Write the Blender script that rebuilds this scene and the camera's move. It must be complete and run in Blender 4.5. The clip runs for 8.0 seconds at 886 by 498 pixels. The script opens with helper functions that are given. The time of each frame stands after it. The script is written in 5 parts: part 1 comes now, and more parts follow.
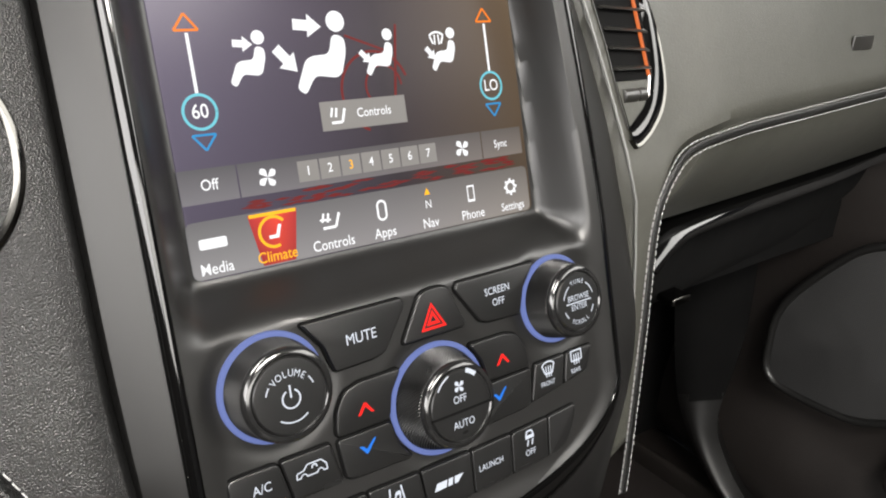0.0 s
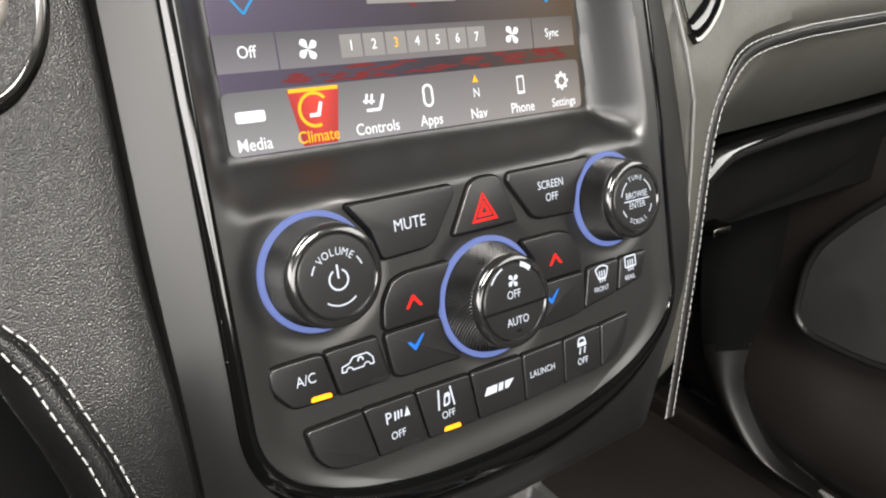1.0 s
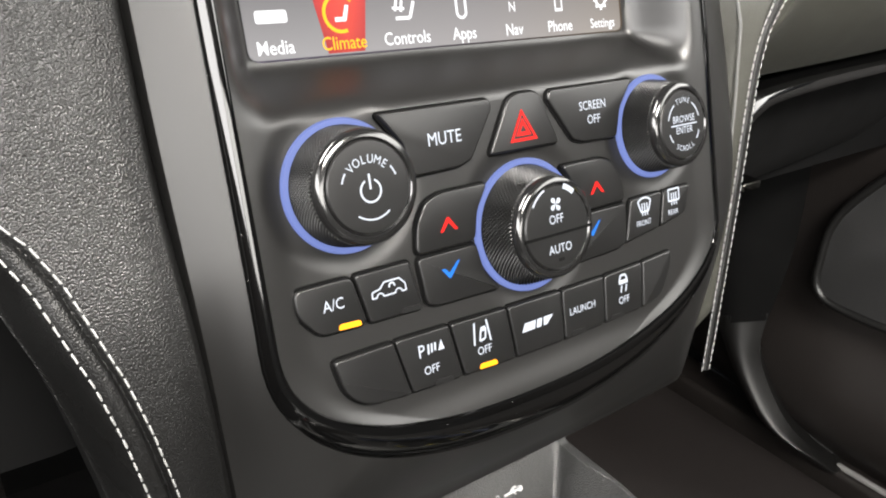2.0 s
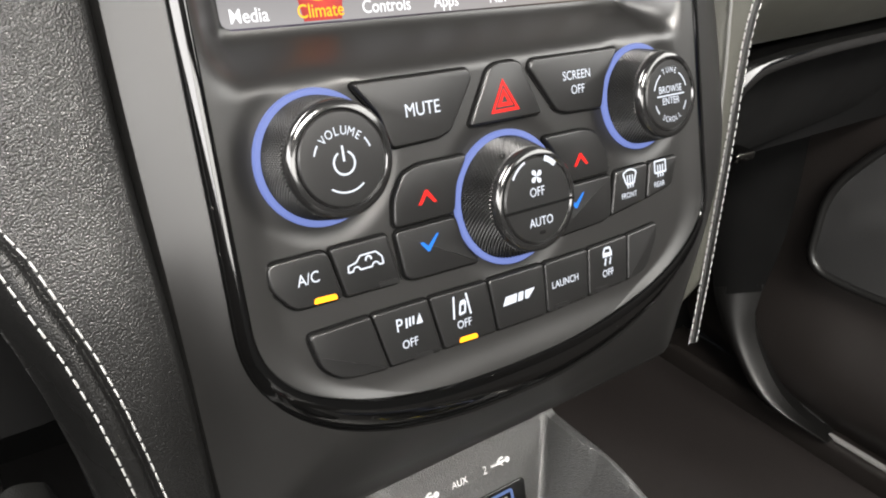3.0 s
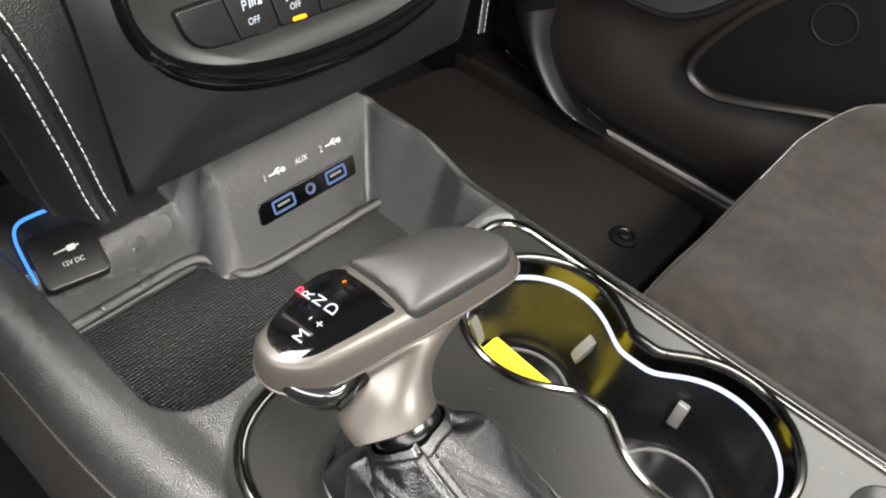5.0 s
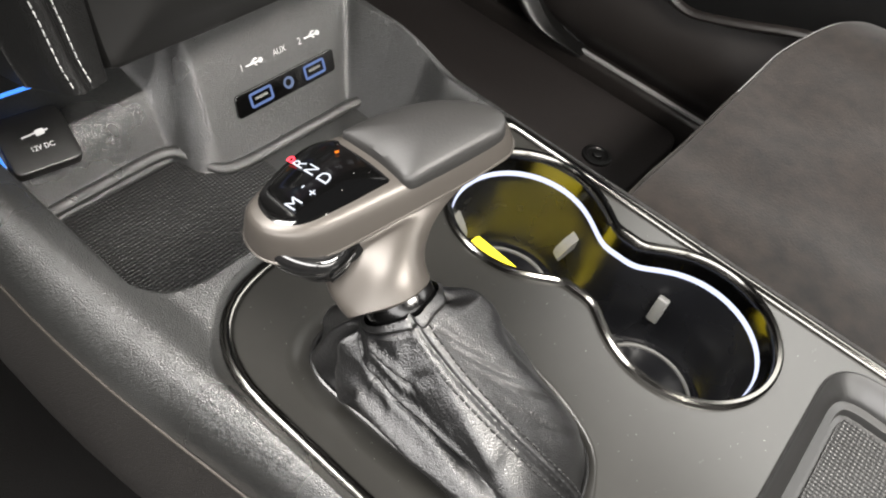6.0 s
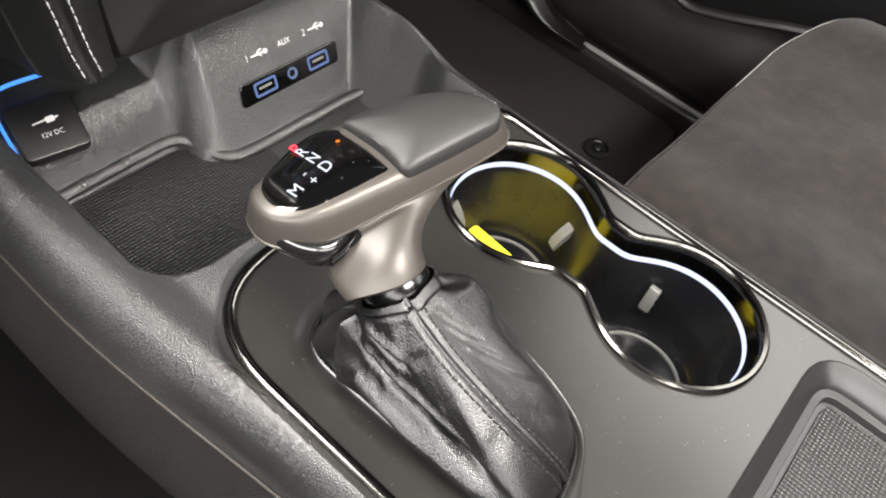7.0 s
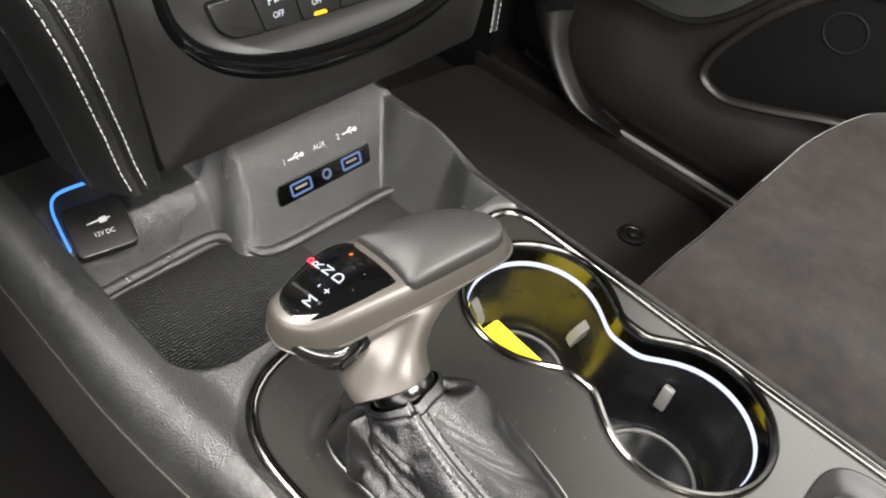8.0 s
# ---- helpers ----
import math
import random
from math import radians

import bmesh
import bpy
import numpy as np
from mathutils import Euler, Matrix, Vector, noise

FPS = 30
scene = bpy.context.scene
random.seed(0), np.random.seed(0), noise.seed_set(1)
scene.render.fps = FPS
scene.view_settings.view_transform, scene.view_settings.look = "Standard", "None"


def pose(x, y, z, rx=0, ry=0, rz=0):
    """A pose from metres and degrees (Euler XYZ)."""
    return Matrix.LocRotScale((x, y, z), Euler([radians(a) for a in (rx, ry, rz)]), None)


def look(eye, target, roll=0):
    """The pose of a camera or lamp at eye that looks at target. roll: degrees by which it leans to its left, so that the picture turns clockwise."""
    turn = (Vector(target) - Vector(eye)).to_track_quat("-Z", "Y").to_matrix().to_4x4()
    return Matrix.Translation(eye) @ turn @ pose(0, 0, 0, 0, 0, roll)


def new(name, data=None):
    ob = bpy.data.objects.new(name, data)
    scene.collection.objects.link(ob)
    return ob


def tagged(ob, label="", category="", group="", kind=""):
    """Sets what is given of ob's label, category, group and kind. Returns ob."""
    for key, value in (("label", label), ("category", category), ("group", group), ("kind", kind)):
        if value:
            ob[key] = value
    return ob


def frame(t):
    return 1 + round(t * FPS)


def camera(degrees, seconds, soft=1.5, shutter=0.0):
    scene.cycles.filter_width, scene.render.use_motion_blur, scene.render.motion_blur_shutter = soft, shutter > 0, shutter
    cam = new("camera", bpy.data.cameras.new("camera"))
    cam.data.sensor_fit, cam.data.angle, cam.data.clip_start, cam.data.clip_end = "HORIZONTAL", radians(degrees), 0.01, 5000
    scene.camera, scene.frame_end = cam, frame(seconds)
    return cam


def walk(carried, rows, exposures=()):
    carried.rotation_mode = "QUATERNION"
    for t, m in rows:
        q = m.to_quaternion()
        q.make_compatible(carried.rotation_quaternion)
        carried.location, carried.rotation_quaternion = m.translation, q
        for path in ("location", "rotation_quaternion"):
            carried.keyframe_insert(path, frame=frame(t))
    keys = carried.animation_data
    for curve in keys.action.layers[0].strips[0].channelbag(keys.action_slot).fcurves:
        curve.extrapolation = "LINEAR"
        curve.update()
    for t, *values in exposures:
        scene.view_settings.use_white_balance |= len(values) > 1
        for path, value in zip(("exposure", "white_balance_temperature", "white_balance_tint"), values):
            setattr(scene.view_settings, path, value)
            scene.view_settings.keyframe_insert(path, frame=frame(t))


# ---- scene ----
cam = camera(60.6, 8.0, soft=2.0)
PATH = [
    (0, (-0.0033, 0.0052, 0.7727), (0.5611, 0.7377, 0.3918), 2.93),
    (0.5, (-0.0051, 0.0115, 0.7549), (0.5532, 0.7374, 0.3533), 3.02),
    (1, (-0.0110, 0.0208, 0.7318), (0.5382, 0.7465, 0.3175), 2.95),
    (1.5, (-0.0113, 0.0314, 0.7083), (0.5282, 0.7572, 0.2815), 2.69),
    (1.7, (-0.0141, 0.0372, 0.7009), (0.5357, 0.7566, 0.2765), 3.04),
    (2.8, (-0.0068, 0.0355, 0.6994), (0.5247, 0.7494, 0.2436), 2.97),
    (3, (-0.0052, 0.0353, 0.7000), (0.5310, 0.7400, 0.2354), 3.11),
    (3.5, (-0.0065, 0.0315, 0.7040), (0.5406, 0.7057, 0.2079), 3.80),
    (4, (-0.0228, 0.0020, 0.7306), (0.5418, 0.6135, 0.1764), 5.22),
    (4.5, (-0.0487, -0.0215, 0.7379), (0.5389, 0.4746, 0.0987), 7.08),
    (5, (-0.0695, -0.0343, 0.7247), (0.5165, 0.3637, 0.0189), 10.20),
    (5.2, (-0.0766, -0.0366, 0.7182), (0.5073, 0.3369, -0.0026), 11.51),
    (6.3, (-0.0871, -0.0366, 0.7021), (0.4855, 0.2682, -0.0589), 15.57),
    (6.5, (-0.0885, -0.0389, 0.7048), (0.4821, 0.2647, -0.0583), 15.72),
    (7, (-0.0919, -0.0435, 0.7113), (0.4754, 0.2670, -0.0514), 15.59),
    (7.5, (-0.0898, -0.0464, 0.7185), (0.4758, 0.2991, -0.0303), 13.92),
    (8, (-0.0838, -0.0557, 0.7404), (0.4840, 0.3577, 0.0285), 10.97),
]
walk(cam, [(t, look(eye, target, roll)) for t, eye, target, roll in PATH], exposures=((0.0, 0.28), (1.5, 0.68), (3.0, 0.76), (4.0, 0.92), (5.0, 0.80), (6.5, 0.70), (8.0, 0.74)))

# ---- world and light ----
world = bpy.data.worlds.new("world")
scene.world = world
world.use_nodes = True
wn = world.node_tree.nodes
wn["Background"].inputs[0].default_value = (0.82, 0.9, 1.0, 1)
wn["Background"].inputs[1].default_value = 0.05


def area_lamp(name, eye, target, w, h, watts, colour):
    data = bpy.data.lights.new(name, "AREA")
    data.shape, data.size, data.size_y, data.energy, data.color = "RECTANGLE", w, h, watts, colour
    ob = new(name, data)
    ob.matrix_world = look(eye, target)
    return ob


# Showroom light through the side glass and the windscreen, and the roof lamp.
area_lamp("door_opening_light", (-0.95, -0.40, 1.36), (0.06, 0.05, 0.50), 1.7, 0.40, 5, (1.0, 0.97, 0.93))
area_lamp("driver_window_light", (-0.92, -0.20, 0.97), (0.2, 0.1, 0.66), 1.5, 0.46, 28, (1.0, 0.97, 0.95))
area_lamp("windscreen_light", (0.02, 0.80, 1.10), (0.02, 0.15, 0.45), 1.4, 0.42, 32, (0.99, 0.99, 1.0))
area_lamp("windscreen_corner_light", (-0.27, 0.46, 1.22), (0.00, 0.08, 0.42), 0.50, 0.30, 25, (1.0, 0.96, 0.92))
area_lamp("passenger_window_light", (0.84, -0.26, 1.10), (0.15, -0.05, 0.40), 0.9, 0.34, 8.5, (1.0, 0.98, 0.94))
area_lamp("rear_window_light", (-0.22, -1.20, 0.93), (0.10, 0.2, 0.52), 1.1, 0.45, 15.5, (1.0, 0.97, 0.92))
area_lamp("roof_lamp_light", (0.08, -0.36, 1.19), (0.10, 0.10, 0.4), 0.40, 0.22, 25.0, (1.0, 0.95, 0.89))


# ---- materials ----
def rgb(c):
    return (*c, 1.0)


def material(name, colour, rough=0.5, metal=0.0, bump=None, vary=0.15, scale=60.0, rough_vary=0.1, coat=0.0, spots=0.0, spec=0.5, sheen=0.0, relief=0.001):
    """Principled surface: colour and roughness vary at two scales; bump is (kind, scale, strength)."""
    m = bpy.data.materials.new(name)
    m.use_nodes = True
    nt = m.node_tree
    n, link = nt.nodes, nt.links.new
    b = n["Principled BSDF"]
    tc = n.new("ShaderNodeTexCoord")
    fine, broad = n.new("ShaderNodeTexNoise"), n.new("ShaderNodeTexNoise")
    fine.inputs["Scale"].default_value, fine.inputs["Detail"].default_value = scale * 8, 3
    broad.inputs["Scale"].default_value, broad.inputs["Detail"].default_value = scale * 0.4, 4
    for t in (fine, broad):
        link(tc.outputs["Object"], t.inputs["Vector"])
    add = n.new("ShaderNodeMath")
    add.operation = "ADD"
    link(fine.outputs["Fac"], add.inputs[0])
    link(broad.outputs["Fac"], add.inputs[1])
    ramp = n.new("ShaderNodeMapRange")
    ramp.inputs["From Min"].default_value, ramp.inputs["From Max"].default_value = 0.6, 1.4
    ramp.inputs["To Min"].default_value, ramp.inputs["To Max"].default_value = 1 - vary, 1 + vary
    link(add.outputs[0], ramp.inputs["Value"])
    mul = n.new("ShaderNodeMix")
    mul.data_type, mul.blend_type = "RGBA", "MULTIPLY"
    mul.inputs["Factor"].default_value = 1
    mul.inputs["A"].default_value = rgb(colour)
    link(ramp.outputs["Result"], mul.inputs["B"])
    colour_out = mul.outputs["Result"]
    rr = n.new("ShaderNodeMapRange")
    rr.inputs["From Min"].default_value, rr.inputs["From Max"].default_value = 0.3, 0.7
    rr.inputs["To Min"].default_value, rr.inputs["To Max"].default_value = max(0.02, rough - rough_vary), min(1, rough + rough_vary)
    link(broad.outputs["Fac"], rr.inputs["Value"])
    link(rr.outputs["Result"], b.inputs["Roughness"])
    if spots:
        # dust specks
        v = n.new("ShaderNodeTexVoronoi")
        v.inputs["Scale"].default_value = 240
        link(tc.outputs["Object"], v.inputs["Vector"])
        lt = n.new("ShaderNodeMath")
        lt.operation, lt.inputs[1].default_value = "LESS_THAN", spots
        link(v.outputs["Distance"], lt.inputs[0])
        mx = n.new("ShaderNodeMix")
        mx.data_type = "RGBA"
        mx.inputs["B"].default_value = (0.22, 0.22, 0.21, 1)
        link(lt.outputs[0], mx.inputs["Factor"])
        link(colour_out, mx.inputs["A"])
        colour_out = mx.outputs["Result"]
    link(colour_out, b.inputs["Base Color"])
    b.inputs["Metallic"].default_value = metal
    b.inputs["Specular IOR Level"].default_value = spec
    b.inputs["Coat Weight"].default_value = coat
    b.inputs["Coat Roughness"].default_value = 0.08
    b.inputs["Sheen Weight"].default_value = sheen
    if bump:
        kind, bscale, strength = bump
        if kind == "grain":
            t = n.new("ShaderNodeTexVoronoi")
            out = t.outputs["Distance"]
        elif kind == "weave":
            t = n.new("ShaderNodeTexVoronoi")
            t.inputs["Randomness"].default_value = 0.0
            out = t.outputs["Distance"]
        else:
            t = n.new("ShaderNodeTexNoise")
            t.inputs["Detail"].default_value = 5
            out = t.outputs["Fac"]
        t.inputs["Scale"].default_value = bscale
        link(tc.outputs["Object"], t.inputs["Vector"])
        bp = n.new("ShaderNodeBump")
        bp.invert = kind == "grain"
        bp.inputs["Strength"].default_value, bp.inputs["Distance"].default_value = strength, relief
        link(out, bp.inputs["Height"])
        link(bp.outputs["Normal"], b.inputs["Normal"])
    return m


def glow(name, colour, strength):
    m = bpy.data.materials.new(name)
    m.use_nodes = True
    b = m.node_tree.nodes["Principled BSDF"]
    b.inputs["Base Color"].default_value = rgb([c * 0.03 for c in colour])
    b.inputs["Emission Color"].default_value = rgb(colour)
    b.inputs["Emission Strength"].default_value = strength
    b.inputs["Roughness"].default_value = 0.5
    b.inputs["Specular IOR Level"].default_value = 0.1
    return m


GRAIN = material("grained_black_plastic", (0.0145, 0.0147, 0.0142), 0.32, bump=("grain", 1550, 1.0), scale=30, relief=0.00034, spec=0.85)
LEATHER = material("black_grained_leather", (0.0042, 0.0042, 0.0041), 0.36, bump=("grain", 1750, 1.0), scale=25, relief=0.00024, spec=0.32)
DASHSKIN = material("dark_grey_dash_skin", (0.027, 0.027, 0.0225), 0.48, bump=("noise", 900, 0.35), scale=20, relief=0.0006, spec=0.36)
BOOT = material("soft_creased_leather", (0.0020, 0.0020, 0.0021), 0.32, bump=("grain", 1500, 0.9), scale=40, relief=0.00020, rough_vary=0.06, spec=0.62)
SATIN = material("satin_black_paint", (0.0055, 0.0054, 0.0052), 0.38, vary=0.08, scale=20, rough_vary=0.04, spec=0.44)
PLATE = material("dusty_satin_plate", (0.014, 0.0136, 0.0122), 0.31, metal=0.3, spots=0.045, vary=0.08, scale=18, rough_vary=0.04)
BUTTON = material("button_black", (0.0045, 0.0045, 0.0045), 0.36, vary=0.08, scale=50, rough_vary=0.04, spec=0.34)
GAP = material("button_gap_black", (0.0015, 0.0015, 0.0015), 0.8, spec=0.05)
GLOSS = material("piano_black", (0.001, 0.001, 0.001), 0.07, vary=0.05, rough_vary=0.02, spots=0.03, spec=0.5)
CHROME = material("dark_chrome", (0.085, 0.083, 0.077), 0.15, metal=1.0, vary=0.05, rough_vary=0.04)
SILVER = material("satin_silver_paint", (0.039, 0.0348, 0.0305), 0.40, metal=0.4, vary=0.05, scale=15, rough_vary=0.04, spec=0.35)
PAD = material("knob_leather", (0.0090, 0.0087, 0.0083), 0.50, bump=("noise", 900, 0.10), scale=20, rough_vary=0.05, spec=0.32)
COLLAR = material("collar_black", (0.001, 0.001, 0.001), 0.22, spec=0.25)
KNURL = material("knurled_black", (0.0012, 0.0012, 0.0012), 0.34, spec=0.36)
SUEDE = material("brown_black_suede", (0.0078, 0.0058, 0.0046), 0.9, bump=("noise", 500, 0.35), vary=0.85, scale=9, sheen=0.07, spec=0.2)
CARPET = material("dark_carpet", (0.0035, 0.0032, 0.003), 0.95, bump=("noise", 900, 0.8), vary=0.3, spec=0.2)
MAT = material("rubber_floor_mat", (0.0105, 0.0082, 0.0076), 0.7, bump=("noise", 700, 0.3), vary=0.15, scale=10, spec=0.35)
RIBBED = material("ribbed_rubber", (0.009, 0.009, 0.0088), 0.45, bump=("weave", 430, 1.0), relief=0.0018, spec=0.35)
DOOR = material("door_plastic", (0.0115, 0.0098, 0.009), 0.38, bump=("noise", 900, 0.4), scale=15, spec=0.45)
CLOTH = material("speaker_grille", (0.018, 0.018, 0.018), 0.55, bump=("weave", 500, 0.5), spec=0.35)
# near-black: the shade of hollows and undersides is put into the colour
VOID = material("shade_black", (0.002, 0.002, 0.002), 0.9, spec=0.08)
DARKTHREAD = material("black_thread", (0.004, 0.004, 0.004), 0.6, spec=0.25)
THREAD = material("grey_thread", (0.20, 0.20, 0.195), 0.7)
CUP = material("cup_black", (0.0026, 0.0027, 0.0032), 0.27, rough_vary=0.05, spec=0.4)
YELLOW = material("yellow_card", (0.75, 0.62, 0.02), 0.5)
LINER = material("headliner_cloth", (0.045, 0.045, 0.045), 0.95, bump=("noise", 500, 0.3))
SIDETRIM = material("dark_console_side", (0.010, 0.0092, 0.0086), 0.5, bump=("grain", 1150, 0.7), scale=15, spec=0.3, relief=0.0005)
BLACKCHROME = material("black_chrome", (0.055, 0.055, 0.055), 0.12, metal=0.9, vary=0.05, rough_vary=0.03)
PRINT = material("grey_white_print", (0.40, 0.40, 0.40), 0.5)
FINGER = material("grey_rubber_finger", (0.075, 0.075, 0.072), 0.5)
WHITE_GLOW = glow("lit_white_legend", (0.85, 0.9, 1.0), 0.75)
RED_GLOW = glow("lit_red_legend", (0.90, 0.016, 0.012), 1.1)
GEAR_RED = glow("lit_gear_letter", (1.0, 0.03, 0.05), 3.5)
BLUE_GLOW = glow("lit_blue_legend", (0.02, 0.19, 0.75), 0.95)
AMBER_GLOW = glow("amber_indicator", (1.0, 0.36, 0.01), 1.8)
RING_GLOW = glow("knob_ring_light", (0.25, 0.33, 0.78), 0.46)
CUP_GLOW = glow("cup_ring_light", (0.66, 0.72, 1.0), 0.85)
STRIP_GLOW = glow("blue_strip_light", (0.06, 0.25, 1.0), 1.1)


# ---- mesh helpers ----
WM = {}
S_LEAN = radians(17.5)
STACK = Matrix(((1, 0, 0, 0.1667), (0, math.sin(S_LEAN), -math.cos(S_LEAN), 0.2265), (0, math.cos(S_LEAN), math.sin(S_LEAN), 0.6), (0, 0, 0, 1)))
MM = Matrix.Diagonal((0.001, 0.001, 0.001, 1))
SM = STACK @ MM  # stack axes in millimetres: across, up the face, out of the face


def thing(name, m, label, category, group="", kind=""):
    ob = new(name)
    ob.empty_display_size = 0.02
    ob.matrix_world = m
    WM[ob] = m.copy()
    return tagged(ob, label, category, group, kind)


def part(name, bm, mat, parent, label="", kind="", smooth=True, m=None):
    """Links a bmesh in world coordinates (or by the matrix m) as one mesh under parent."""
    if m is not None:
        bm.transform(m)
    inv = WM[parent].inverted()
    bm.transform(inv)
    bmesh.ops.recalc_face_normals(bm, faces=bm.faces)
    me = bpy.data.meshes.new(name)
    bm.to_mesh(me)
    bm.free()
    me.materials.append(mat)
    if smooth:
        me.polygons.foreach_set("use_smooth", [True] * len(me.polygons))
        me.set_sharp_from_angle(angle=radians(38))
    ob = new(name, me)
    ob.parent = parent
    WM[ob] = WM[parent].copy()
    return tagged(ob, label, kind=kind)


def whole(name, bm, mat, label, category, group="", kind="", m=None):
    """A thing that is one mesh."""
    if m is not None:
        bm.transform(m)
    bmesh.ops.recalc_face_normals(bm, faces=bm.faces)
    me = bpy.data.meshes.new(name)
    bm.to_mesh(me)
    bm.free()
    me.materials.append(mat)
    me.polygons.foreach_set("use_smooth", [True] * len(me.polygons))
    me.set_sharp_from_angle(angle=radians(38))
    ob = new(name, me)
    WM[ob] = Matrix()
    return tagged(ob, label, category, group, kind)


def loft(rings, closed=True, caps=(True, True), bm=None):
    """Joins rings of points with quads."""
    bm = bm or bmesh.new()
    vs = [[bm.verts.new(p) for p in r] for r in rings]
    n = len(rings[0])
    for a, b in zip(vs, vs[1:]):
        for i in range(n if closed else n - 1):
            j = (i + 1) % n
            bm.faces.new((a[i], a[j], b[j], b[i]))
    if closed and caps[0]:
        bm.faces.new(vs[0][::-1])
    if closed and caps[1]:
        bm.faces.new(vs[-1])
    return bm


def grid(f, nu, nv, thick=None, bm=None):
    """A sheet f(a, b), a and b from 0 to 1; thick: the vector to its back."""
    front = [[Vector(f(i / nu, j / nv)) for i in range(nu + 1)] for j in range(nv + 1)]
    bm = loft(front, closed=False, bm=bm)
    if thick is not None:
        t = Vector(thick)
        edge = front[0] + [r[-1] for r in front[1:]] + front[-1][-2::-1] + [r[0] for r in front[-2:0:-1]]
        loft([edge, [p + t for p in edge]], closed=True, caps=(False, True), bm=bm)
    return bm


def rounded(pts, r, n=5):
    """A polygon with its corners rounded; r may be a list."""
    out, k = [], len(pts)
    for i, p in enumerate(pts):
        p, a, b = Vector(p), Vector(pts[i - 1]), Vector(pts[(i + 1) % k])
        ri = r[i] if isinstance(r, (list, tuple)) else r
        da, db = (a - p), (b - p)
        ri = min(ri, da.length * 0.48, db.length * 0.48)
        s, e = p + da.normalized() * ri, p + db.normalized() * ri
        for j in range(n + 1):
            t = j / n
            out.append(s * (1 - t) ** 2 + p * 2 * t * (1 - t) + e * t * t)
    return out


def inset(pts, d):
    """Moves a 2D loop inwards by d."""
    k = len(pts)
    area = sum(pts[i - 1][0] * pts[i][1] - pts[i][0] * pts[i - 1][1] for i in range(k))
    sgn = 1 if area > 0 else -1
    out = []
    for i in range(k):
        a, b = Vector(pts[i - 1][:2]), Vector(pts[(i + 1) % k][:2])
        t = (b - a).normalized()
        out.append(Vector((pts[i][0] - t.y * d * sgn, pts[i][1] + t.x * d * sgn)))
    return out


def slab(pts, z0, z1, bevel=0.0, bm=None):
    """An upright prism on a 2D loop with a rounded upper edge."""
    rings = [[(*p[:2], z0) for p in pts]]
    if bevel:
        rings.append([(*p[:2], z1 - bevel) for p in pts])
        for a in (35, 65, 90):
            q = inset(pts, bevel * (1 - math.cos(radians(a))))
            rings.append([(*p, z1 - bevel + bevel * math.sin(radians(a))) for p in q])
    else:
        rings.append([(*p[:2], z1) for p in pts])
    return loft(rings, bm=bm)


def disc(cx, cy, r, n=48):
    return [Vector((cx + r * math.cos(2 * math.pi * i / n), cy + r * math.sin(2 * math.pi * i / n))) for i in range(n)]


def lathe(profile, cx=0.0, cy=0.0, n=64, caps=(True, True), bm=None):
    """A turned body: profile of (radius, height)."""
    return loft([[(p[0], p[1], h) for p in disc(cx, cy, r, n)] for r, h in profile], caps=caps, bm=bm)


def spline(pts, n):
    """n + 1 points along a smooth curve through pts."""
    pts = [Vector(p) for p in pts]
    q = [pts[0] * 2 - pts[1]] + pts + [pts[-1] * 2 - pts[-2]]
    dense = []
    for i in range(1, len(q) - 2):
        for j in range(16):
            t = j / 16
            a, b, c, d = q[i - 1 : i + 3]
            dense.append(0.5 * (2 * b + (c - a) * t + (2 * a - 5 * b + 4 * c - d) * t * t + (3 * b - a - 3 * c + d) * t ** 3))
    dense.append(pts[-1])
    acc = [0.0]
    for a, b in zip(dense, dense[1:]):
        acc.append(acc[-1] + (b - a).length)
    out, k = [], 0
    for i in range(n + 1):
        want = acc[-1] * i / n
        while k < len(acc) - 2 and acc[k + 1] < want:
            k += 1
        t = (want - acc[k]) / max(1e-9, acc[k + 1] - acc[k])
        out.append(dense[k].lerp(dense[k + 1], min(1, t)))
    return out


def sweep(path, wide, high, up=(0, 0, 1), closed=False, n=10, bm=None):
    """An oval bar along a path: half width sideways, half height along up."""
    path = [Vector(p) for p in path]
    rings, k = [], len(path)
    up = Vector(up)
    for i in range(k):
        a = path[i - 1] if closed or i else path[0]
        b = path[(i + 1) % k] if closed or i < k - 1 else path[-1]
        t = (b - a).normalized()
        side = t.cross(up).normalized()
        u = side.cross(t)
        rings.append([path[i] + side * wide * math.cos(2 * math.pi * j / n) + u * high * math.sin(2 * math.pi * j / n) for j in range(n)])
    if closed:
        rings.append(rings[0])
        bm = loft(rings, caps=(False, False), bm=bm)
        bmesh.ops.remove_doubles(bm, verts=bm.verts, dist=1e-7)
        return bm
    return loft(rings, bm=bm)


def stitches(path, length=0.0030, gap=0.0012, r=0.00031, up=(0, 0, 1)):
    """A row of short thread stitches along a dense path."""
    total = sum((Vector(b) - Vector(a)).length for a, b in zip(path, path[1:]))
    count = max(2, int(total / (length + gap)))
    dense = spline(path, count * 2)
    bm = bmesh.new()
    for i in range(count):
        a, b = dense[2 * i], dense[2 * i + 1]
        d = (b - a).normalized()
        mid = (a + b) / 2
        h = Vector(up).normalized() * r * 0.8
        pts = [mid - d * length * 0.5 - h * 0.6, mid - d * length * 0.25 + h * 0.4, mid + d * length * 0.25 + h * 0.4, mid + d * length * 0.5 - h * 0.6]
        sweep(pts, r, r, up=up, n=6, bm=bm)
    return bm


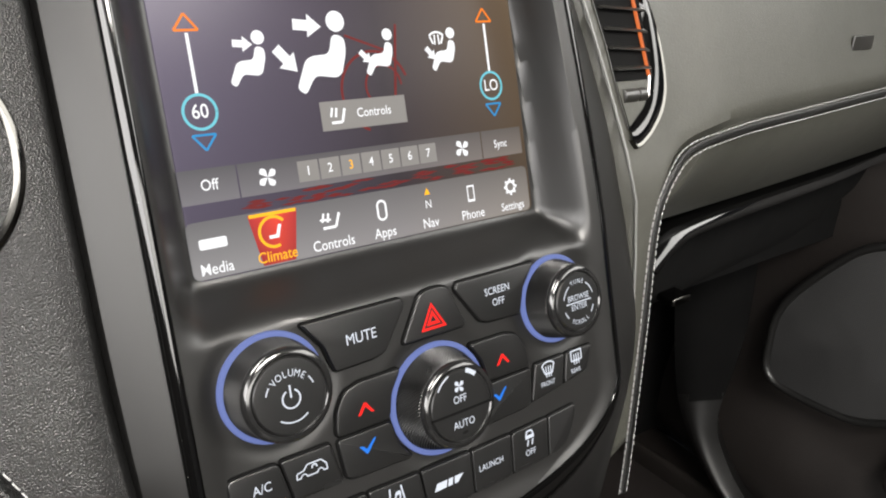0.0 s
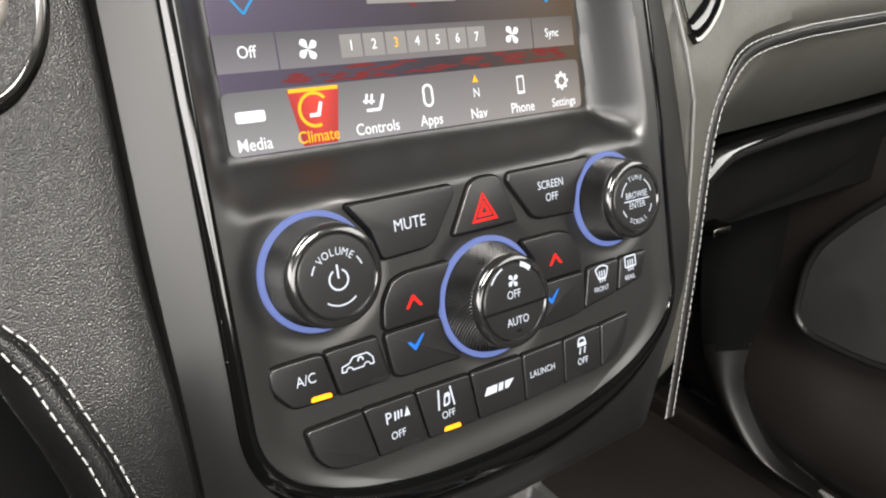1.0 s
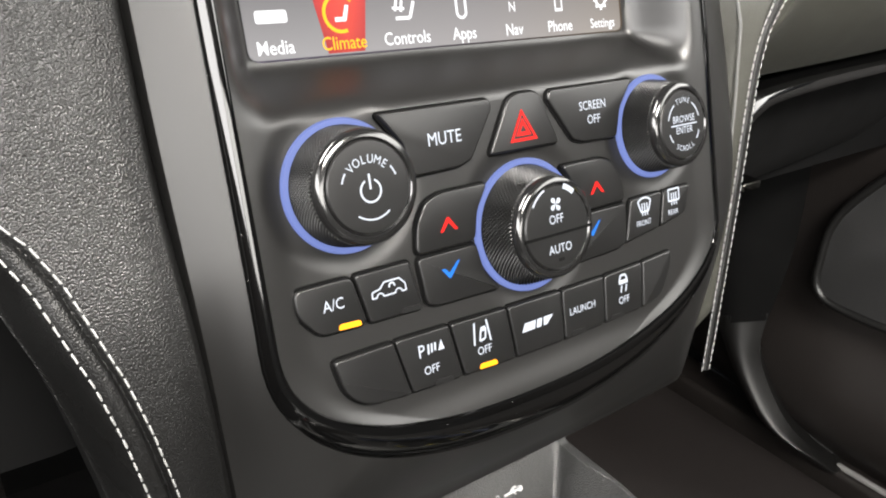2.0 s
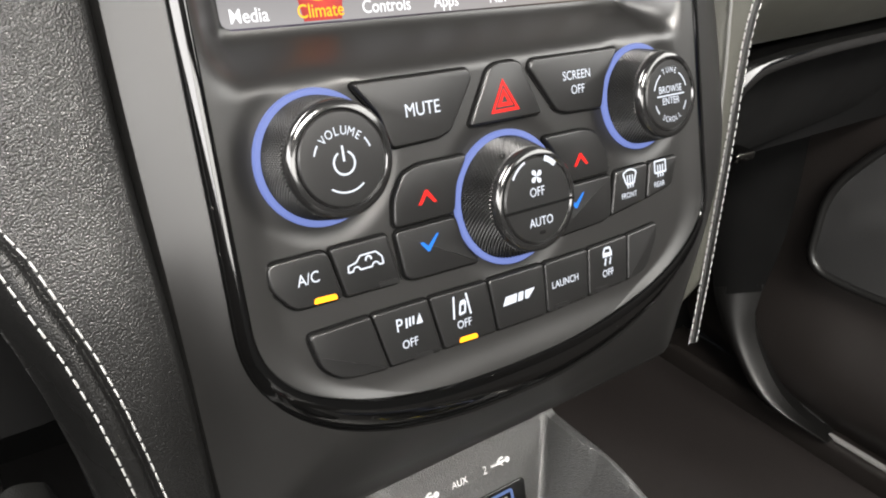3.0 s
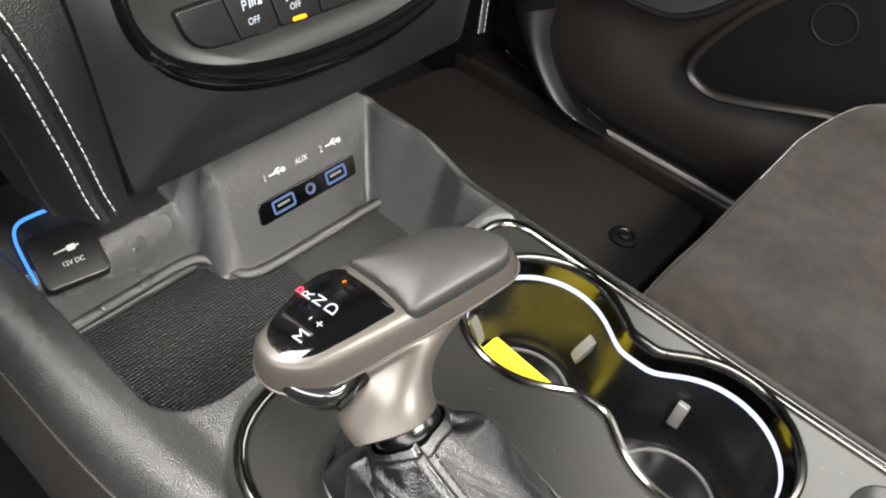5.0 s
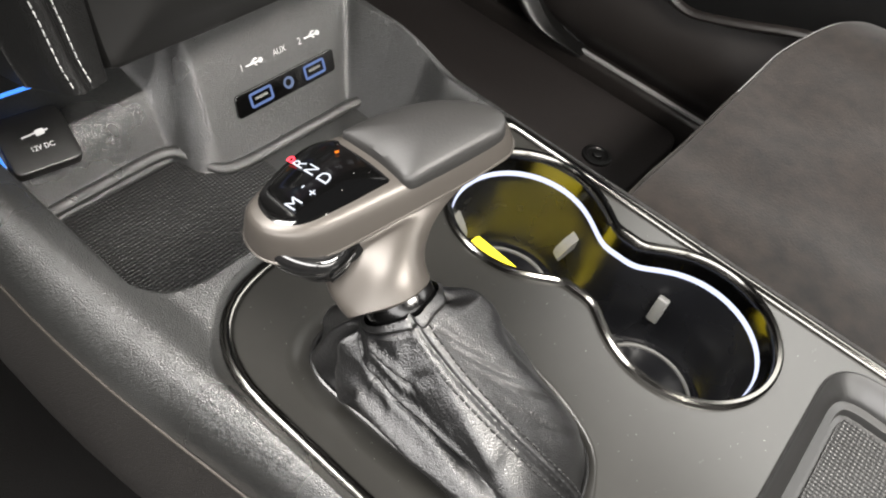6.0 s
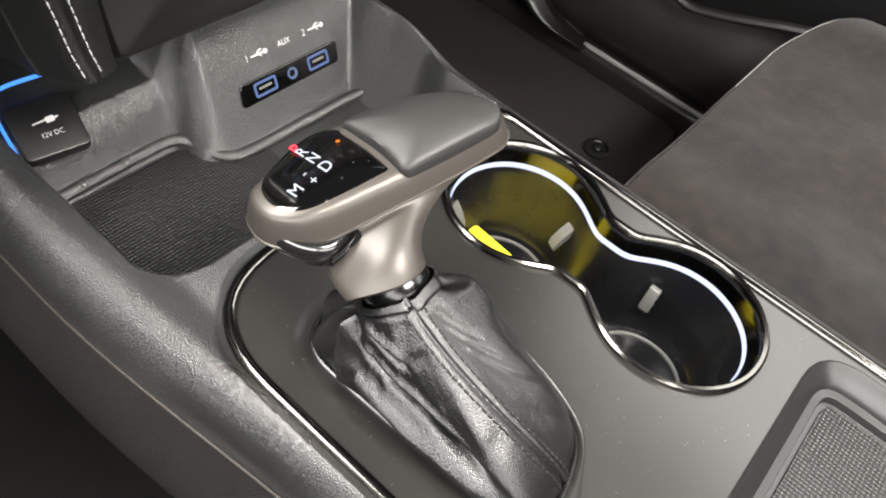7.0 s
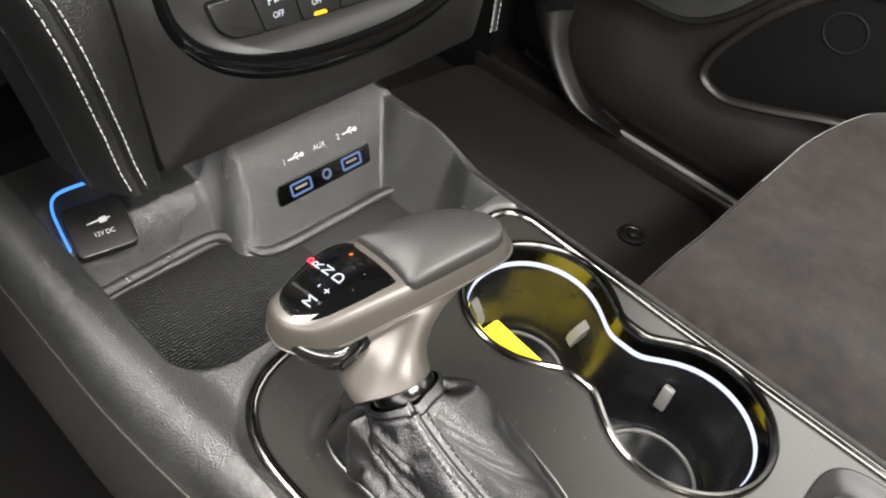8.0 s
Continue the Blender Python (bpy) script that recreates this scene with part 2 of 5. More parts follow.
def words(body, size, align="CENTER", shear=0.0, depth=0.0, spacing=1.0, squash=0.88, bold=0.0):
    """A bmesh of lettering in the built-in font, flat in its own xy plane, centred."""
    cu = bpy.data.curves.new("lettering", "FONT")
    cu.body, cu.size, cu.align_x, cu.align_y, cu.shear, cu.extrude = body, size, align, "CENTER", shear, depth
    cu.space_character, cu.resolution_u, cu.offset = spacing, 3, bold * size
    ob = new("lettering", cu)
    me = bpy.data.meshes.new_from_object(ob)
    bm = bmesh.new()
    bm.from_mesh(me)
    bm.transform(Matrix.Diagonal((squash, 1, 1, 1)))
    bpy.data.objects.remove(ob)
    bpy.data.curves.remove(cu)
    bpy.data.meshes.remove(me)
    return bm


def shape(polys, z0, z1):
    """Several flat 2D loops raised into one mesh."""
    bm = bmesh.new()
    for p in polys:
        slab(p, z0, z1, bm=bm)
    return bm


def bar(a, b, w):
    """A straight stroke as a 2D loop."""
    a, b = Vector(a), Vector(b)
    t = (b - a).normalized() * w / 2
    s = Vector((-t.y, t.x))
    return [a - s, b - s, b + s, a + s]


def arc(cx, cy, r, a0, a1, w, n=18):
    """A curved stroke as a 2D loop, degrees."""
    an = [radians(a0 + (a1 - a0) * i / n) for i in range(n + 1)]
    return [Vector((cx + (r + w / 2) * math.cos(a), cy + (r + w / 2) * math.sin(a))) for a in an] + [Vector((cx + (r - w / 2) * math.cos(a), cy + (r - w / 2) * math.sin(a))) for a in reversed(an)]


def smooth01(t):
    t = min(1.0, max(0.0, t))
    return t * t * (3 - 2 * t)


# ---- cabin shell ----
def box(x0, x1, y0, y1, z0, z1, r=0.0, bm=None):
    return slab(rounded([(x0, y0), (x1, y0), (x1, y1), (x0, y1)], r or 1e-4, 3), z0, z1, min(r, (z1 - z0) * 0.3), bm=bm)


whole("floor", box(-0.75, 0.95, -1.3, 0.95, 0.0, 0.04), CARPET, "dark carpeted cabin floor", "floor", kind="structure")
whole("ceiling", box(-0.52, 1.05, -1.3, 0.20, 1.22, 1.26), LINER, "dark grey cloth headliner", "ceiling", kind="structure")
whole("wall_driver_side", box(-0.80, -0.72, -1.3, 0.95, 0.0, 0.72), DOOR, "dark driver door trim below the glass", "wall", kind="structure")
whole("wall_rear", box(-0.80, 1.05, -1.36, -1.3, 0.0, 1.26), LINER, "dark rear of the cabin", "wall", kind="structure")
# footwell walls: the shade under the dash is in their colour
whole("wall_passenger_footwell", box(0.80, 0.90, 0.57, 0.95, 0.0, 0.70), VOID, "side of the passenger footwell, near-black with its shade", "wall", kind="structure")
whole("wall_firewall", box(-0.80, 0.98, 0.86, 0.95, 0.0, 0.70), VOID, "firewall in the footwell, near-black with its shade", "wall", kind="structure")

# ---- centre stack ----
stack = thing("center_stack", STACK, "black dashboard centre stack with touchscreen, knobs and buttons", "centre stack")


def taper(v, half, deep, power):
    """Half the width at height v: straight above, rounded off below."""
    if v >= -28:
        return half
    return half * max(0.0, 1 - ((-28 - v) / deep) ** power) ** (1 / power)


def lean_in(v):
    """The passenger's side runs in towards the top."""
    return 9.0 * (max(0.0, v - 50) / 106) ** 1.4


def half_width(v):
    return taper(v, 106.5, 45.5, 2.4)


def right_width(v):
    return taper(v, 106.5, 45.5, 2.05) - lean_in(v)


def stack_outline(side=0.0, foot=0.0):
    """Outline of the bezel, moved inwards at the sides and at the foot."""
    half, deep = 111.0 - side, 58.6 - foot
    pts = [(2 + half - lean_in(190.0 - 20 * i), 190.0 - side - 20 * i) for i in range(11)]
    for i in range(49):
        a = math.pi * i / 48
        c, q = math.cos(a), abs(math.sin(a))
        p = 2 / (2.4 if c < 0 else 2.05)
        pts.append((2 + half * math.copysign(abs(c) ** p, c), -28 - deep * q ** p))
    return pts + [(2 - half, -10.0 + 20 * i - (side if i == 10 else 0)) for i in range(11)]


KNOBS = [(-71.8, 16.0, 21.0), (0.5, -11.0, 24.5), (73.2, 16.0, 21.0)]


def panel_height(u, v):
    lw, rw = half_width(v), right_width(v)
    d = min(rw - (u - 2), lw + (u - 2), v + 73.5)
    n = 2.2 * (1 - smooth01(d / 13))
    n -= 23 * smooth01((v - 36.5) / 20.5) * smooth01((104 + u) / 18) * smooth01((rw - 6 - (u - 1)) / min(17, max(6, rw - 93)))
    for cu, cv, r in KNOBS:
        n -= 1.3 * (1 - smooth01((math.hypot(u - cu, v - cv) - r - 1.0) / 7.0))
    return n


def panel_point(a, b):
    v = -73.3 + 263 * b
    lw, rw = max(half_width(v), 6) * 0.99, max(right_width(v), 6) * 0.99
    u = 2 - lw + (lw + rw) * a
    return (u, v, panel_height(u, v))


part("face_panel", grid(panel_point, 130, 160), SATIN, stack, m=SM)


def outer_n(v):
    return -5 - 25 * smooth01((0 - v) / 128)


SEAM_UV = [(117, -119), (123, -105), (131, -75), (136, -40), (137.5, -10), (137, 24), (135.2, 55), (132.6, 80), (128, 104), (121.5, 131), (113.5, 160), (104, 200)]


def seam_right(v):
    """Where the surround meets the passenger's side of the dash."""
    for (u1, v1), (u2, v2) in zip(SEAM_UV, SEAM_UV[1:]):
        if v <= v2:
            return u1 + (u2 - u1) * (v - v1) / (v2 - v1)
    return SEAM_UV[-1][0]


OUTER = rounded([(104, 200)] + SEAM_UV[-2:0:-1] + [(117, -118.5), (50, -119.5), (-60, -119.5), (-115, -118.5), (-119.3, -70), (-123.6, -12), (-125, 40), (-125, 200)], [1] + [20] * 10 + [6, 20, 20, 3, 20, 20, 20, 1], 6)


def by_angle(loop, count):
    """Resamples a loop at even angles about the stack's middle."""
    k, out = len(loop), []
    mid = Vector((2, 40))
    for i in range(count):
        a = 2 * math.pi * (i + 0.5) / count
        d = Vector((math.cos(a), math.sin(a)))
        best = None
        for j in range(k):
            p, q = Vector(loop[j - 1][:2]) - mid, Vector(loop[j][:2]) - mid
            e = q - p
            den = d.x * e.y - d.y * e.x
            if abs(den) < 1e-9:
                continue
            s = (p.x * e.y - p.y * e.x) / den
            t = (p.x * d.y - p.y * d.x) / den
            if s > 0 and -1e-6 <= t <= 1 + 1e-6:
                best = max(best or 0, s)
        out.append(mid + d * best)
    return out


o_out, o_in = by_angle(OUTER, 240), by_angle(stack_outline(1.0), 240)
rings = [[(p.x, p.y, -90) for p in o_out], [(p.x, p.y, outer_n(p.y) - 4) for p in o_out]]
q = inset(o_out, 1.5)
rings.append([(p.x, p.y, outer_n(p.y) - 1) for p in q])
q = inset(o_out, 4)
rings.append([(p.x, p.y, outer_n(p.y)) for p in q])
for f in (0.3, 0.6, 1.0):
    rings.append([(a.x * (1 - f) + b.x * f, a.y * (1 - f) + b.y * f, outer_n(a.y) * (1 - f) ** 1.1) for a, b in zip(q, o_in)])
rings.append([(p.x, p.y, -30) for p in o_in])
part("surround", loft(rings, caps=(False, False)), SATIN, stack, "smooth satin black surround", m=SM)
bezel = []
for f, n in ((0.0, -8.0), (0.0, -3.0), (0.06, -0.6), (0.16, 0.9), (0.34, 2.2), (0.58, 3.0), (0.82, 3.3), (0.95, 3.0), (1.0, 2.2), (1.0, -4.0)):
    bezel.append([(*p, n) for p in stack_outline(5.4 * f, 14.2 * f)])
part("bezel_trim", loft(bezel, caps=(False, False)), GLOSS, stack, "glossy piano black bezel trim", m=SM)


def legend(name, bm, mat, parent, u, v, n, rot=0.0):
    return part(name, bm, mat, parent, smooth=False, m=SM @ Matrix.Translation((u, v, n)) @ Matrix.Rotation(radians(rot), 4, "Z"))


def arc_words(body, size, cx, cy, r, a0, a1):
    """Letters set along an arc from a0 to a1 degrees."""
    bm = bmesh.new()
    for i, ch in enumerate(body):
        a = a0 + (a1 - a0) * (i + 0.5) / len(body)
        one = words(ch, size)
        turn = a - 90 if a0 > a1 else a + 90
        one.transform(Matrix.Translation((cx + r * math.cos(radians(a)), cy + r * math.sin(radians(a)), 0)) @ Matrix.Rotation(radians(turn), 4, "Z"))
        me = bpy.data.meshes.new("letter")
        one.to_mesh(me)
        bm.from_mesh(me)
        one.free()
        bpy.data.meshes.remove(me)
    return bm


def knob(name, label, cu, cv, ring, collar, top):
    """A knurled rotary knob: skirt, lit ring, collar and cap."""
    rings, seg, rows = [], 516, 54
    base = ring - 2.0
    wave = lambda t: abs((t % 1.0) * 2 - 1)
    for k in range(rows + 1):
        f = k / rows
        r = base + (collar + 0.4 - base) * f
        h = -2 + (top - 3.5 + 2) * f
        loop = []
        for i in range(seg):
            d = r - 0.40 + 1.7 * min(0.45, wave(i / 6 + k / 6), wave(i / 6 - k / 6)) * (1 if 1 < k < rows - 1 else 0.3)
            loop.append((d * math.cos(2 * math.pi * i / seg), d * math.sin(2 * math.pi * i / seg), h))
        rings.append(loop)
    at = SM @ Matrix.Translation((cu, cv, 0))
    body = part(name, loft(rings), KNURL, stack, label, smooth=False, m=at)
    part("light_ring", lathe([(ring - 2.2, -1.5), (ring + 0.1, -1.5), (ring + 0.2, -0.4), (ring - 0.3, 0.3), (ring - 1.9, 0.4), (ring - 2.2, -1.5)], n=72, caps=(False, False)), RING_GLOW, body, "pale blue lit ring", m=at)
    part("collar", lathe([(collar + 0.3, top - 3.6), (collar + 0.5, top - 2.6), (collar + 0.1, top - 1.0), (collar - 0.8, top - 0.2), (collar - 2.2, top - 0.1), (collar - 2.8, top - 0.8), (collar - 2.8, top - 3.6)], n=72), BLACKCHROME, body, "black chrome collar", m=at)
    cap = part("cap", lathe([(collar - 2.9, top - 3.5), (collar - 2.9, top - 0.6), (collar - 3.4, top - 0.1), (collar - 6, top + 0.1)], n=72), BUTTON, body, m=at)
    return body, at


T = 15.6
vol, at = knob("volume_knob", "round volume knob with knurled side", *KNOBS[0][:2], 21.0, 17.0, T)
L = Matrix.Translation((0, 0, T + 0.25))
part("marking", arc_words("VOLUME", 3.7, 0, -0.6, 8.8, 138, 42), WHITE_GLOW, vol, smooth=False, m=at @ L)
part("marking", shape([arc(0, -1, 3.4, 118, 422, 0.6, 24), bar((0, -0.6), (0, 4.0), 0.65), arc(0, -1, 8.6, 232, 308, 0.5), arc(0, -0.6, 9.6, 162, 143, 0.5, 5), arc(0, -0.6, 9.6, 37, 18, 0.5, 5)], 0, 0.05), WHITE_GLOW, vol, smooth=False, m=at @ L)
fan, at = knob("fan_knob", "round fan speed knob with split cap", *KNOBS[1][:2], 24.5, 18.0, T)
part("cap_split", shape([bar((-15.9, -2.2), (15.9, -2.2), 1.0)], -0.1, 0.28), GAP, fan, smooth=False, m=at @ L @ Matrix.Translation((0, 0, -0.2)))
part("marking", words("OFF", 4.5), WHITE_GLOW, fan, smooth=False, m=at @ L @ Matrix.Translation((-0.6, 3.0, 0)))
part("marking", words("AUTO", 4.5), WHITE_GLOW, fan, smooth=False, m=at @ L @ Matrix.Translation((0, -7.6, 0)))


def fan_icon(s):
    blades = [[Vector((p.x * c - p.y * d, p.x * d + p.y * c)) * s for p in rounded([(0.02, 0.02), (0.95, 0.08), (1.15, 0.75), (0.5, 1.0)], [0.02, 0.3, 0.3, 0.3], 4)] for c, d in ((1, 0), (0, 1), (-1, 0), (0, -1))]
    return blades


part("marking", shape(fan_icon(2.2) + [arc(0, -6, 12.5, 148, 112, 0.7), arc(0, -6, 12.5, 70, 45, 1.9)], 0, 0.05), WHITE_GLOW, fan, smooth=False, m=at @ L @ Matrix.Translation((-0.3, 8.4, 0)))
part("indicator", shape([rounded([(-1.4, -0.6), (1.4, -0.6), (1.4, 0.6), (-1.4, 0.6)], 0.5, 2)], 0, 0.05), VOID, fan, smooth=False, m=at @ L @ Matrix.Translation((0, -11.5, 0)))
tune, at = knob("tune_knob", "round tune and scroll knob with knurled side", *KNOBS[2][:2], 21.0, 16.5, T)
part("marking", words("BROWSE", 3.9), WHITE_GLOW, tune, smooth=False, m=at @ L @ Matrix.Translation((0, 2.1, 0)))
part("marking", words("ENTER", 3.9), WHITE_GLOW, tune, smooth=False, m=at @ L @ Matrix.Translation((0, -2.3, 0)))
part("marking", arc_words("TUNE", 3.0, 0, 0, 9.6, 118, 62), WHITE_GLOW, tune, smooth=False, m=at @ L)
part("marking", arc_words("SCROLL", 3.0, 0, 0, 9.6, 235, 305), WHITE_GLOW, tune, smooth=False, m=at @ L)
part("marking", shape([bar((-8, -0.1), (8, -0.1), 0.5), arc(0, 0, 9.6, 165, 124, 0.5), arc(0, 0, 9.6, 56, 15, 0.5), arc(0, 0, 9.6, 200, 222, 0.5), arc(0, 0, 9.6, 318, 340, 0.5)], 0, 0.05), WHITE_GLOW, tune, smooth=False, m=at @ L)


def mirrored(pts, axis):
    return [(2 * axis - u, v) for u, v in pts][::-1]


def button(name, label, pts, r=1.5, top=1.9):
    loop = rounded(pts, r, 4)
    ob = part(name, slab(loop, -2.5, top, 0.7), BUTTON, stack, label, m=SM)
    part("gap", slab(inset(loop, -0.75), -2.5, 0.35), GAP, ob, m=SM)
    return ob


MUTE = [(-58, 36.5), (-13, 36.5), (-11.5, 33.5), (-23, 17), (-28, 15.3), (-46.5, 14.8), (-49.8, 26)]
RED = [(-50.5, -11), (-49, -1), (-44.5, 6), (-38, 8), (-17.5, 8), (-23.5, -1), (-25.7, -11)]
BLUE = [(-50.5, -12.2), (-25.7, -12.2), (-23.5, -23), (-17.5, -30.5), (-45.5, -29.8), (-49, -28)]
bt = 2.05  # height of the button tops
b = button("mute_button", "black mute button", MUTE)
legend("marking", words("MUTE", 6.2), WHITE_GLOW, b, -33.5, 25.6, bt)
b = button("hazard_button", "black hazard light button with red triangle", [(-15, 17), (-4, 35.5), (0, 37), (7.5, 37), (11, 35.5), (18.5, 17)], 2.0)
tri = lambda s: [(-8.6 * s, -5.6 * s), (8.6 * s, -5.6 * s), (0, 9.4 * s)]
bm = bmesh.new()
for big, small in ((0.76, 0.57), (0.42, 0.18)):
    for i in range(3):
        A, B, C, D = tri(big)[i], tri(big)[(i + 1) % 3], tri(small)[(i + 1) % 3], tri(small)[i]
        slab([A, B, C, D], 0, 0.05, bm=bm)
legend("marking", bm, RED_GLOW, b, 1.2, 24.2, bt)
b = button("screen_off_button", "black screen off button", mirrored(MUTE, 1.5))
legend("marking", words("SCREEN", 4.7), WHITE_GLOW, b, 37.3, 28.6, bt)
legend("marking", words("OFF", 4.7), WHITE_GLOW, b, 37.3, 23.2, bt)
up_tick = [(-4.6, -2.6), (-3.0, -2.6), (0, 1.0), (3.0, -2.6), (4.6, -2.6), (0.6, 3.0), (-0.6, 3.0)]
down_tick = [(-4.6, 1.2), (-2.8, 1.2), (-0.8, -0.9), (4.0, 3.4), (5.2, 3.4), (-0.3, -3.2), (-1.2, -3.2)]


def tick(pts, mat, parent, u, v):
    bm = bmesh.new()
    a = [bm.verts.new((x * 0.82, y * 0.82, 0.04)) for x, y in pts]
    bm.faces.new(a)
    bmesh.ops.triangulate(bm, faces=bm.faces[:])
    legend("marking", bm, mat, parent, u, v, bt)


for side, mir in (("driver", None), ("passenger", 0.5)):
    pr, pb = (RED, BLUE) if mir is None else (mirrored(RED, mir), mirrored(BLUE, mir))
    b = button("temperature_up_button", side + " temperature up button with red arrow", pr, 2.5)
    tick(up_tick, RED_GLOW, b, -36.5 if mir is None else 35.5, -3.2)
    b = button("temperature_down_button", side + " temperature down button with blue arrow", pb, 2.0)
    tick(down_tick, BLUE_GLOW, b, -38 if mir is None else 31.5, -18.8)


def defrost_icon(rear):
    s = []
    if rear:
        s += [bar((-3.4, -1.5), (-3.4, 3.4), 0.7), bar((3.4, -1.5), (3.4, 3.4), 0.7), bar((-3.4, 3.4), (3.4, 3.4), 0.7), bar((-3.4, -1.5), (3.4, -1.5), 0.7)]
    else:
        s += [arc(0, -2, 6, 130, 50, 0.7), bar((-3.9, 2.6), (-2.2, -1.8), 0.7), bar((3.9, 2.6), (2.2, -1.8), 0.7), bar((-2.2, -1.8), (2.2, -1.8), 0.7)]
    return s + [bar((x, -3.4), (x, 1.8), 0.6) for x in (-1.5, 0, 1.5)]


FRONT = [(54.5, -11.5), (73.5, -11.5), (70.5, -26), (50, -28.5)]
REAR = [(74.9, -11.5), (92.5, -11.5), (88, -23), (71.9, -25.8)]
for name, pts, txt, u, v, rear in (("front_defrost_button", FRONT, "FRONT", 62, -16, False), ("rear_defrost_button", REAR, "REAR", 80.8, -15, True)):
    b = button(name, "black " + txt.lower() + " defrost button", pts)
    legend("marking", shape(defrost_icon(rear), 0, 0.05), WHITE_GLOW, b, u, v, bt)
    legend("marking", words(txt, 3.2), WHITE_GLOW, b, u - 1, v - 6.4, bt)
b = button("ac_button", "black air conditioning button with lit indicator", [(-95.5, -12), (-75.6, -12), (-72.1, -28.5), (-89, -28), (-95.5, -20)], 3)
legend("marking", words("A/C", 5.2), WHITE_GLOW, b, -83.2, -19.3, bt)


def lamp_bar(parent, u, v, mat):
    legend("indicator", slab(rounded([(-4.2, -0.9), (4.2, -0.9), (3.6, 0.9), (-3.6, 0.9)], 0.8, 3), -1.0, 0.35), mat, parent, u, v, bt - 0.35, -3)


lamp_bar(b, -78.6, -26.9, AMBER_GLOW)
b = button("recirculation_button", "black air recirculation button", [(-74.6, -12), (-53.8, -12), (-50.6, -29), (-71.2, -28.6)])
car = [bar((-6.5, -1.6), (-6.3, 0.4), 0.5), bar((-6.3, 0.4), (-3.4, 1.0), 0.5), bar((-3.4, 1.0), (-1.6, 2.9), 0.5), bar((-1.6, 2.9), (4.2, 2.9), 0.5), bar((4.2, 2.9), (6.2, 0.8), 0.5), bar((6.2, 0.8), (6.4, -1.6), 0.5), bar((6.4, -1.6), (4.9, -1.6), 0.5), bar((2.2, -1.6), (-2.2, -1.6), 0.5), bar((-4.8, -1.6), (-6.5, -1.6), 0.5), arc(3.5, -1.7, 1.3, 0, 180, 0.45, 10), arc(-3.5, -1.7, 1.3, 0, 180, 0.45, 10), arc(1.2, 1.1, 1.0, -20, 200, 0.6, 10)]
legend("marking", shape(car, 0, 0.05), WHITE_GLOW, b, -63, -19.3, bt)
lamp_bar(b, -55.5, -27.8, BUTTON)
button("blank_button", "blank black button", [(-86.5, -37), (-64.6, -37), (-60.3, -56.4), (-77, -54.8), (-84, -49)], [2, 1, 1, 6, 5], 2.6)
b = button("park_sensor_button", "black parking sensor off button", [(-63.7, -37), (-41.8, -37.5), (-38.3, -57.2), (-59.4, -56.4)])
legend("marking", words("P", 6.4), WHITE_GLOW, b, -54.3, -43.5, bt)
legend("marking", shape([bar((x, -1.6 + 0.3 * i), (x + 0.3, 1.8), 0.7) for i, x in enumerate((0, 1.4, 2.8))] + [[(4.0, -1.4), (6.6, -1.4), (5.6, 2.2)]], 0, 0.05), WHITE_GLOW, b, -51.6, -43.4, bt)
legend("marking", words("OFF", 4.2), WHITE_GLOW, b, -51.0, -50.6, bt)
lamp_bar(b, -46.5, -56.0, BUTTON)
b = button("lane_keeping_button", "black lane keeping off button with lit indicator", [(-41, -37.5), (-16, -38.3), (-14, -58), (-37.4, -57.3)])
legend("marking", shape([bar((-4, -4), (-3.2, 4), 0.7), bar((3.4, -4), (2.2, 4), 0.7), bar((-1.4, -3), (-0.6, 1.0), 0.7), bar((1.0, -2.6), (1.6, 1.2), 0.7), bar((-0.6, 1.0), (1.6, 1.2), 1.6), bar((-1.4, -3.0), (1.0, -2.6), 0.8)], 0, 0.05), WHITE_GLOW, b, -28.2, -43.8, bt)
legend("marking", words("OFF", 4.2), WHITE_GLOW, b, -28, -50.6, bt)
lamp_bar(b, -27.0, -56.3, AMBER_GLOW)
b = button("performance_button", "black performance mode button with emblem", [(-15.1, -38.4), (11.4, -39), (10.7, -58.6), (-13.2, -58)])
legend("emblem", shape([[(-7.5, -1.6), (-1.2, -1.6), (-0.4, 1.6), (-5.8, 1.6)], [(-0.4, -1.6), (2.0, -1.6), (2.8, 1.6), (0.4, 1.6)], [(3.2, -1.6), (5.0, -1.6), (8.4, 1.6), (3.6, 1.6)]], 0, 0.05), WHITE_GLOW, b, -2.6, -48, bt)
b = button("launch_button", "black launch control button", [(12.1, -39), (35, -39), (33.3, -58), (11.3, -58.5)])
legend("marking", words("LAUNCH", 4.0), WHITE_GLOW, b, 21.6, -48.5, bt)
lamp_bar(b, 18.5, -57.2, BUTTON)
b = button("stability_button", "black stability control off button", [(35.6, -39), (58, -38.5), (56, -57.5), (33.9, -58)])
legend("marking", shape([bar((-2.2, 1.6), (-1.4, 3.6), 0.8), bar((2.2, 1.6), (1.4, 3.6), 0.8), bar((-1.4, 3.6), (1.4, 3.6), 0.8), bar((-2.6, 0.8), (2.6, 0.8), 1.7), bar((-1.8, -3.4), (-1.0, -0.6), 0.7), bar((1.0, -3.4), (1.8, -0.6), 0.7)], 0, 0.05), WHITE_GLOW, b, 45.5, -44.5, bt)
legend("marking", words("OFF", 4.2), WHITE_GLOW, b, 45.2, -51.3, bt)
lamp_bar(b, 40.5, -56.9, BUTTON)
button("blank_button", "blank black button", [(58.7, -38.5), (77, -37.5), (75.5, -44), (68, -56), (56.7, -57.4)], [1, 2, 4, 5, 1], 2.0)

